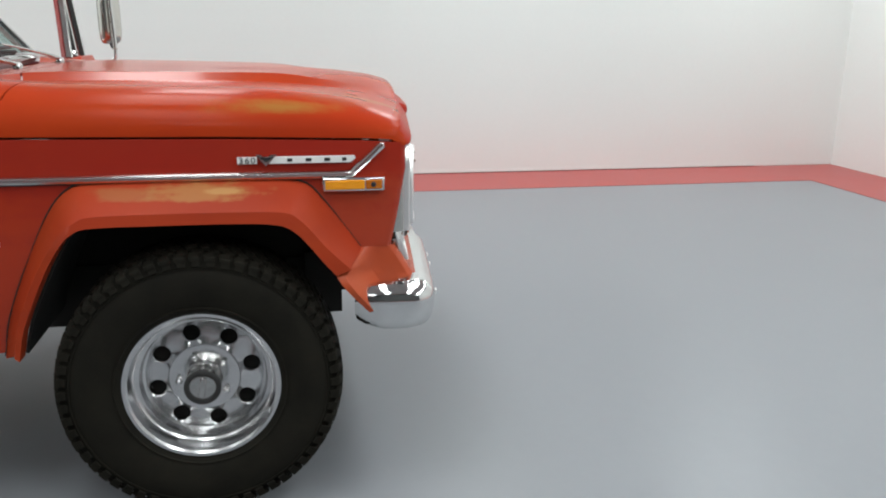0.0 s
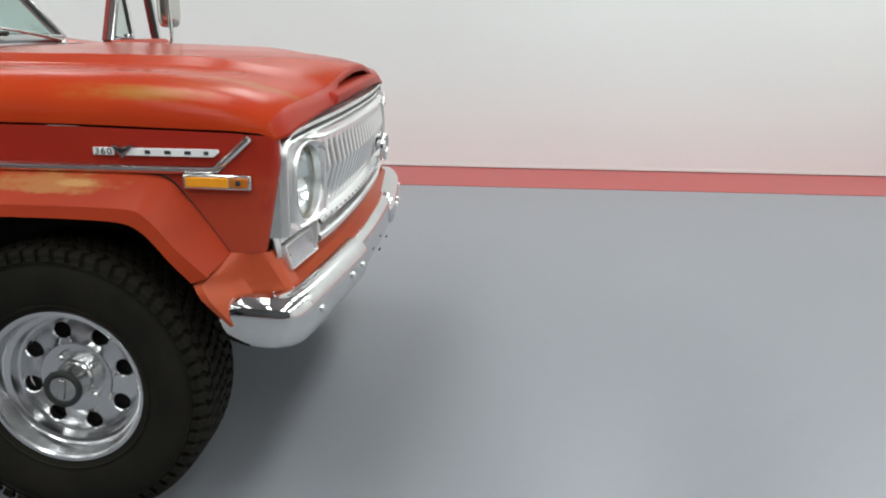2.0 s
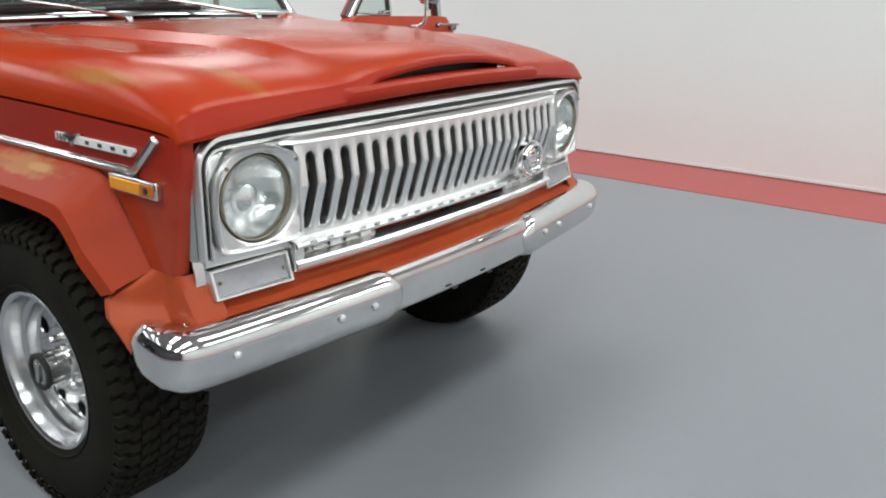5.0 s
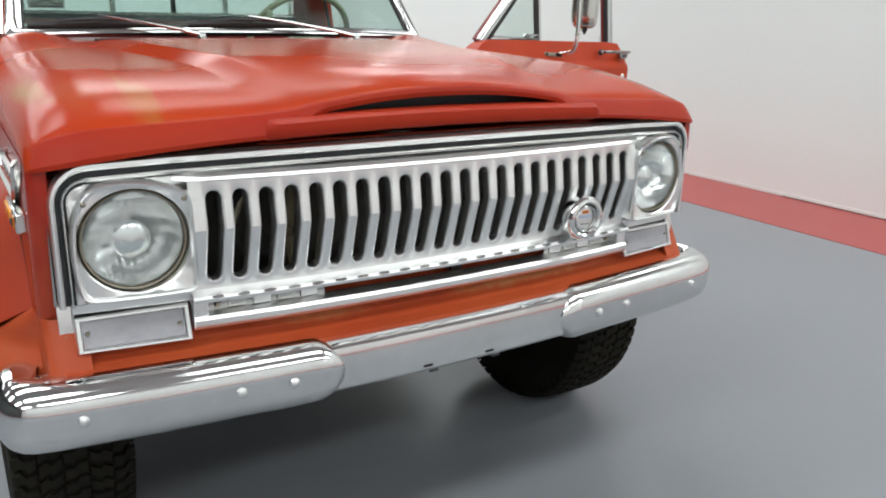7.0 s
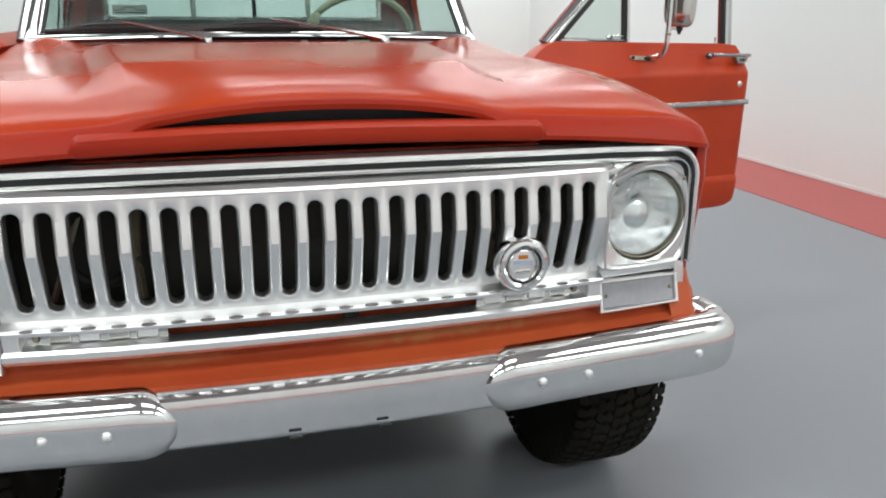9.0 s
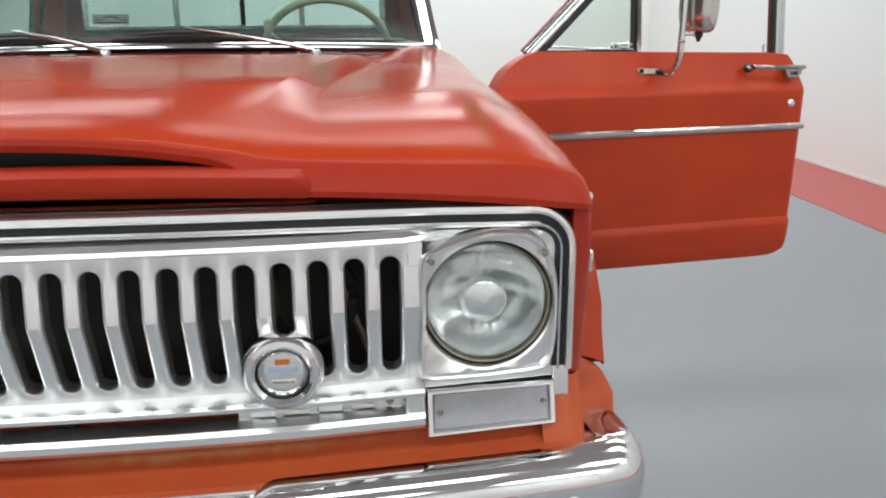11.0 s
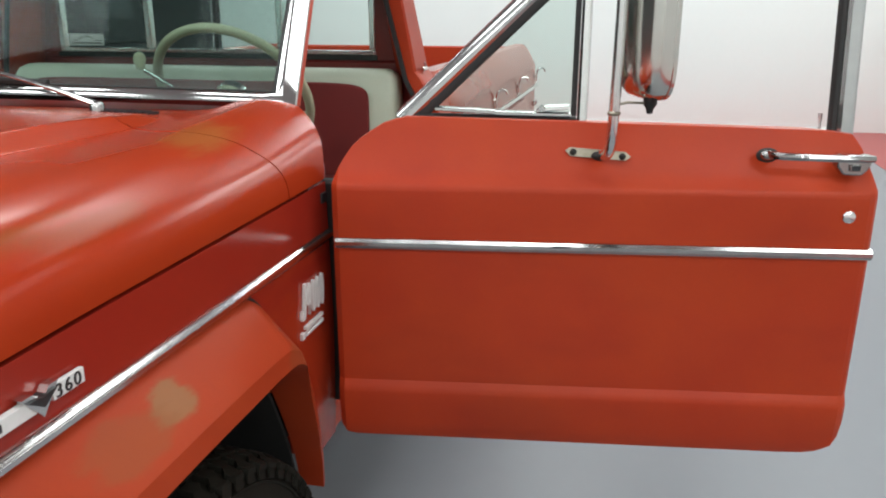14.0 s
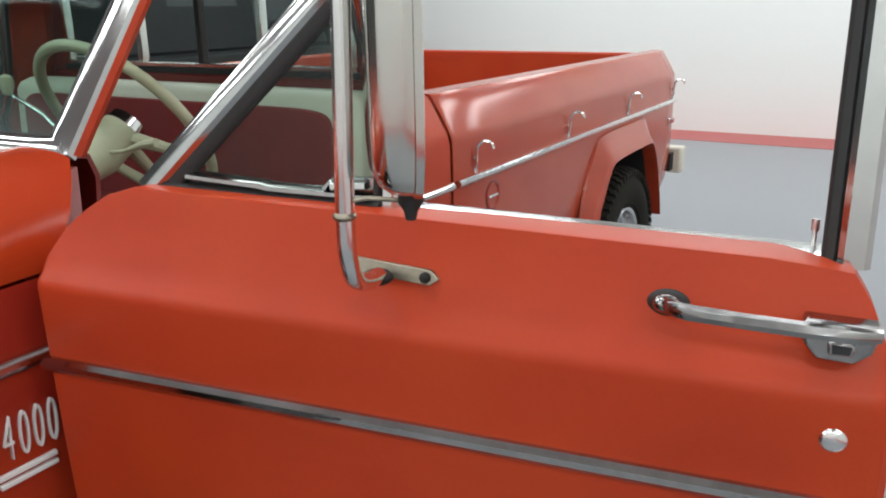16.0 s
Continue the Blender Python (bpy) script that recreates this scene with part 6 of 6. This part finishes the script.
for s in (-1, 1):
    stations = [((AX + a[0], a[1]), (AX + b[0], b[1]), (AX + c[0], c[1])) for a, b, c in REAR_FLARE]
    xs = sorted({BX0, -1.82, -2.0, -2.2, -2.4, -2.6, -2.7, *[st[0][0] for st in stations], -2.77, AX + 0.47, AX + 0.52, -3.76, -3.85, -3.95, -4.04, BX1}, reverse=True)
    rows = []
    for x in xs:
        lo = 0.50
        if AX - 0.508 < x < AX + 0.45:
            lo = arch_low(x, stations, 0)
        elif x >= AX + 0.45:
            lo = table(x, [(AX + 0.45, 0.757), (AX + 0.52, 0.50)])
        pinch = 0.012 * smooth_step(BX1 + 0.06, BX1, x) + 0.006 * smooth_step(BX0 - 0.012, BX0, x)
        row = []
        for t in range(8):
            z = lo + (1.085 - lo) * t / 7
            row.append((x, s * (side_y(z) - pinch), z))
        row += [(x, s * (y - pinch), z) for y, z in ((0.842, 1.10), (0.835, 1.115), (0.808, 1.163), (0.782, 1.205), (0.772, 1.214), (0.745, 1.217), (0.715, 1.217), (0.706, 1.205), (0.704, 1.10), (0.704, 0.76))]
        rows.append(row)
    panel = sheet("bed_side", rows, RED_BED, bed, "red bed side with a sloping top", solid=0.006, angle=32)
    curves = []
    for at, out in ((0, 0.002), (0, 0.010), (1, 0.040), (1, 0.044), (2, 0.054), (2, 0.05), (2, -0.03)):
        pts = arc([(st[at][0], st[at][1], 0) for st in stations], 4)
        if at == 2:
            pts = pts + [(AX + 0.42, 0.58, 0), (AX + 0.445, 0.50, 0)]
        elif at == 1:
            pts = pts + [(AX + 0.455, 0.62, 0), (AX + 0.475, 0.50, 0)]
        else:
            pts = pts + [(AX + 0.49, 0.64, 0), (AX + 0.505, 0.50, 0)]
        curves.append([(x, s * (0.842 + out), z - (0.004 if len(curves) == 1 else 0.006 if len(curves) == 3 else 0)) for x, z, _ in pts])
    sheet("arch_flare", curves, RED_BED, panel, "flared red rear wheel arch", solid=0.004, angle=28)
    rows = [[(x, s * y, z) for y in (0.835, 0.45)] for x, z, _ in arc([(st[2][0], st[2][1] + 0.004, 0) for st in stations] + [(AX + 0.43, 0.55, 0)], 2)]
    sheet("wheel_well", rows, DIRTY_BLACK, bed, "black inside of the rear wheel arch", solid=0.008)
    rows = [[(x, s * (0.847 + o), 0.978 + h) for h, o in ((-0.0105, -0.003), (-0.0095, 0.006), (-0.003, 0.011), (0.004, 0.011), (0.0095, 0.005), (0.0105, -0.003))] for x in (-1.81, -2.5, -3.2, -4.045)]
    sheet("side_moulding", rows, CHROME_DULL, panel, "chrome side moulding along the bed", caps=True)
    for x in (-1.905, -2.60, -3.27, -3.98):
        pts = arc([(x, s * 0.848, 1.0), (x, s * 0.852, 1.02), (x, s * 0.853, 1.045), (x, s * 0.857, 1.068), (x - 0.004, s * 0.872, 1.081), (x - 0.008, s * 0.892, 1.078), (x - 0.010, s * 0.900, 1.062)], 4)
        hook = tube("tie_hook", pts, 0.0045, CHROME_DULL, bed, "small bent chrome tie-down hook", n=8)
        lathe("hook_foot", [(0.008, 0.0), (0.008, 0.006), (0.0, 0.007)], CHROME_DULL, hook, n=10, at=(x, s * 0.845, 1.0), sign=s)
        lathe("hook_foot", [(0.008, 0.0), (0.008, 0.006), (0.0, 0.007)], CHROME_DULL, hook, n=10, at=(x, s * 0.845, 1.035), sign=s)
    marker = box("tail_marker", -4.02, -3.935, s * 0.840, s * 0.852, 0.865, 0.895, CHROME_DULL, bed, "small red tail marker lamp", bevel=0.003)
    box("red_lens", -4.012, -3.943, s * 0.848, s * 0.856, 0.870, 0.890, RED_LENS, marker, bevel=0.002)
cap = lathe("fuel_cap", [(0.040, -0.004), (0.0405, 0.001), (0.037, 0.0035), (0.034, 0.0), (0.033, -0.003), (0.0, -0.003)], RED, bed, "round red fuel cap with a grip bar", n=36, at=(-2.02, 0.8445, 0.905))
box("cap_grip", -2.048, -1.992, 0.842, 0.851, 0.901, 0.909, CHROME_DULL, cap, bevel=0.002)
lathe("cap_ring", [(0.044, -0.002), (0.0435, 0.0012), (0.0415, 0.0012), (0.041, -0.002)], BLACK_PAINT, cap, n=36, at=(-2.02, 0.8445, 0.905))
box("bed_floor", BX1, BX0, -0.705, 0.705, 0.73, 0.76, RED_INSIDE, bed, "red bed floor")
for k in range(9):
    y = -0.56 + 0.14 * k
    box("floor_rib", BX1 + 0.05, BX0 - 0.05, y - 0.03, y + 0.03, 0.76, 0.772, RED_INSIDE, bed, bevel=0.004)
box("bed_front", BX0 - 0.03, BX0, -0.77, 0.77, 0.70, 1.205, RED, bed, "red front panel of the bed", bevel=0.008)
box("tailgate", BX1 - 0.02, BX1 + 0.03, -0.71, 0.71, 0.72, 1.20, RED, bed, "red tailgate", bevel=0.01)
rear = box("rear_bumper", -4.21, -4.125, -0.875, 0.875, 0.59, 0.725, IVORY, truck, "ivory painted rear step bumper", bevel=0.012)
box("bumper_end", -4.135, -4.065, 0.74, 0.835, 0.61, 0.70, DIRTY_BLACK, rear)
for s in (-1, 1):
    box("bumper_arm", -4.15, -3.9, s * 0.36, s * 0.44, 0.58, 0.66, DIRTY_BLACK, rear)
box("fuel_tank", -2.6, -1.9, -0.4, 0.4, 0.42, 0.60, DIRTY_BLACK, truck, "dark fuel tank under the bed")
box("gearbox", -1.5, -0.4, -0.18, 0.18, 0.38, 0.56, DIRTY_BLACK, truck, "dark gearbox under the cab", bevel=0.04)


# ---- a dark car parked further back in the room ----
def parked_car():
    car = tagged(new("parked_car"), "dark parked off-road car seen dimly through the cab's windows", "car")
    x0, x1, y0, y1 = -6.9, -2.9, -5.1, -3.4
    rows = []
    for z, g in ((0.45, 0.04), (0.55, 0.0), (0.85, -0.01), (1.05, 0.01), (1.10, 0.04)):
        rows.append([(x0 + g, y0 + g, z), (x1 - g, y0 + g, z), (x1 - g, y1 - g, z), (x0 + g, y1 - g, z)])
    sheet("body", rows, DARK_PAINT, car, "dark painted body", closed_v=True, caps=True, bevel=0.05)
    rows = []
    for z, f, r, g in ((1.08, 1.25, 0.08, 0.06), (1.45, 1.55, 0.16, 0.14), (1.68, 1.72, 0.26, 0.20), (1.74, 1.9, 0.4, 0.3)):
        rows.append([(x0 + r, y0 + g, z), (x1 - f, y0 + g, z), (x1 - f, y1 - g, z), (x0 + r, y1 - g, z)])
    sheet("roof", rows, DARK_PAINT, car, closed_v=True, caps=True, bevel=0.04)
    for xa, xb in ((-6.55, -5.75), (-5.65, -4.75)):
        link("side_window", [(xa, y1 - 0.09, 1.16), (xb, y1 - 0.09, 1.16), (xb - 0.06, y1 - 0.165, 1.58), (xa + 0.06, y1 - 0.165, 1.58)], [(0, 1, 2, 3)], BLACK_PAINT, car, solid=0.006)
    for x in (-6.1, -3.7):
        for y in (y0 + 0.12, y1 - 0.12):
            wh = lathe("wheel", [(0.0, 0.10), (0.20, 0.10), (0.22, 0.12), (0.34, 0.12), (0.37, 0.08), (0.37, -0.08), (0.34, -0.12), (0.0, -0.12)], TYRE, car, n=32, at=(x, y, 0.37))
            lathe("rim", [(0.0, 0.125), (0.16, 0.115), (0.20, 0.102)], ALLOY, wh, n=24, at=(x, y, 0.37), sign=1 if y > -4.2 else -1)
    return car


parked_car()
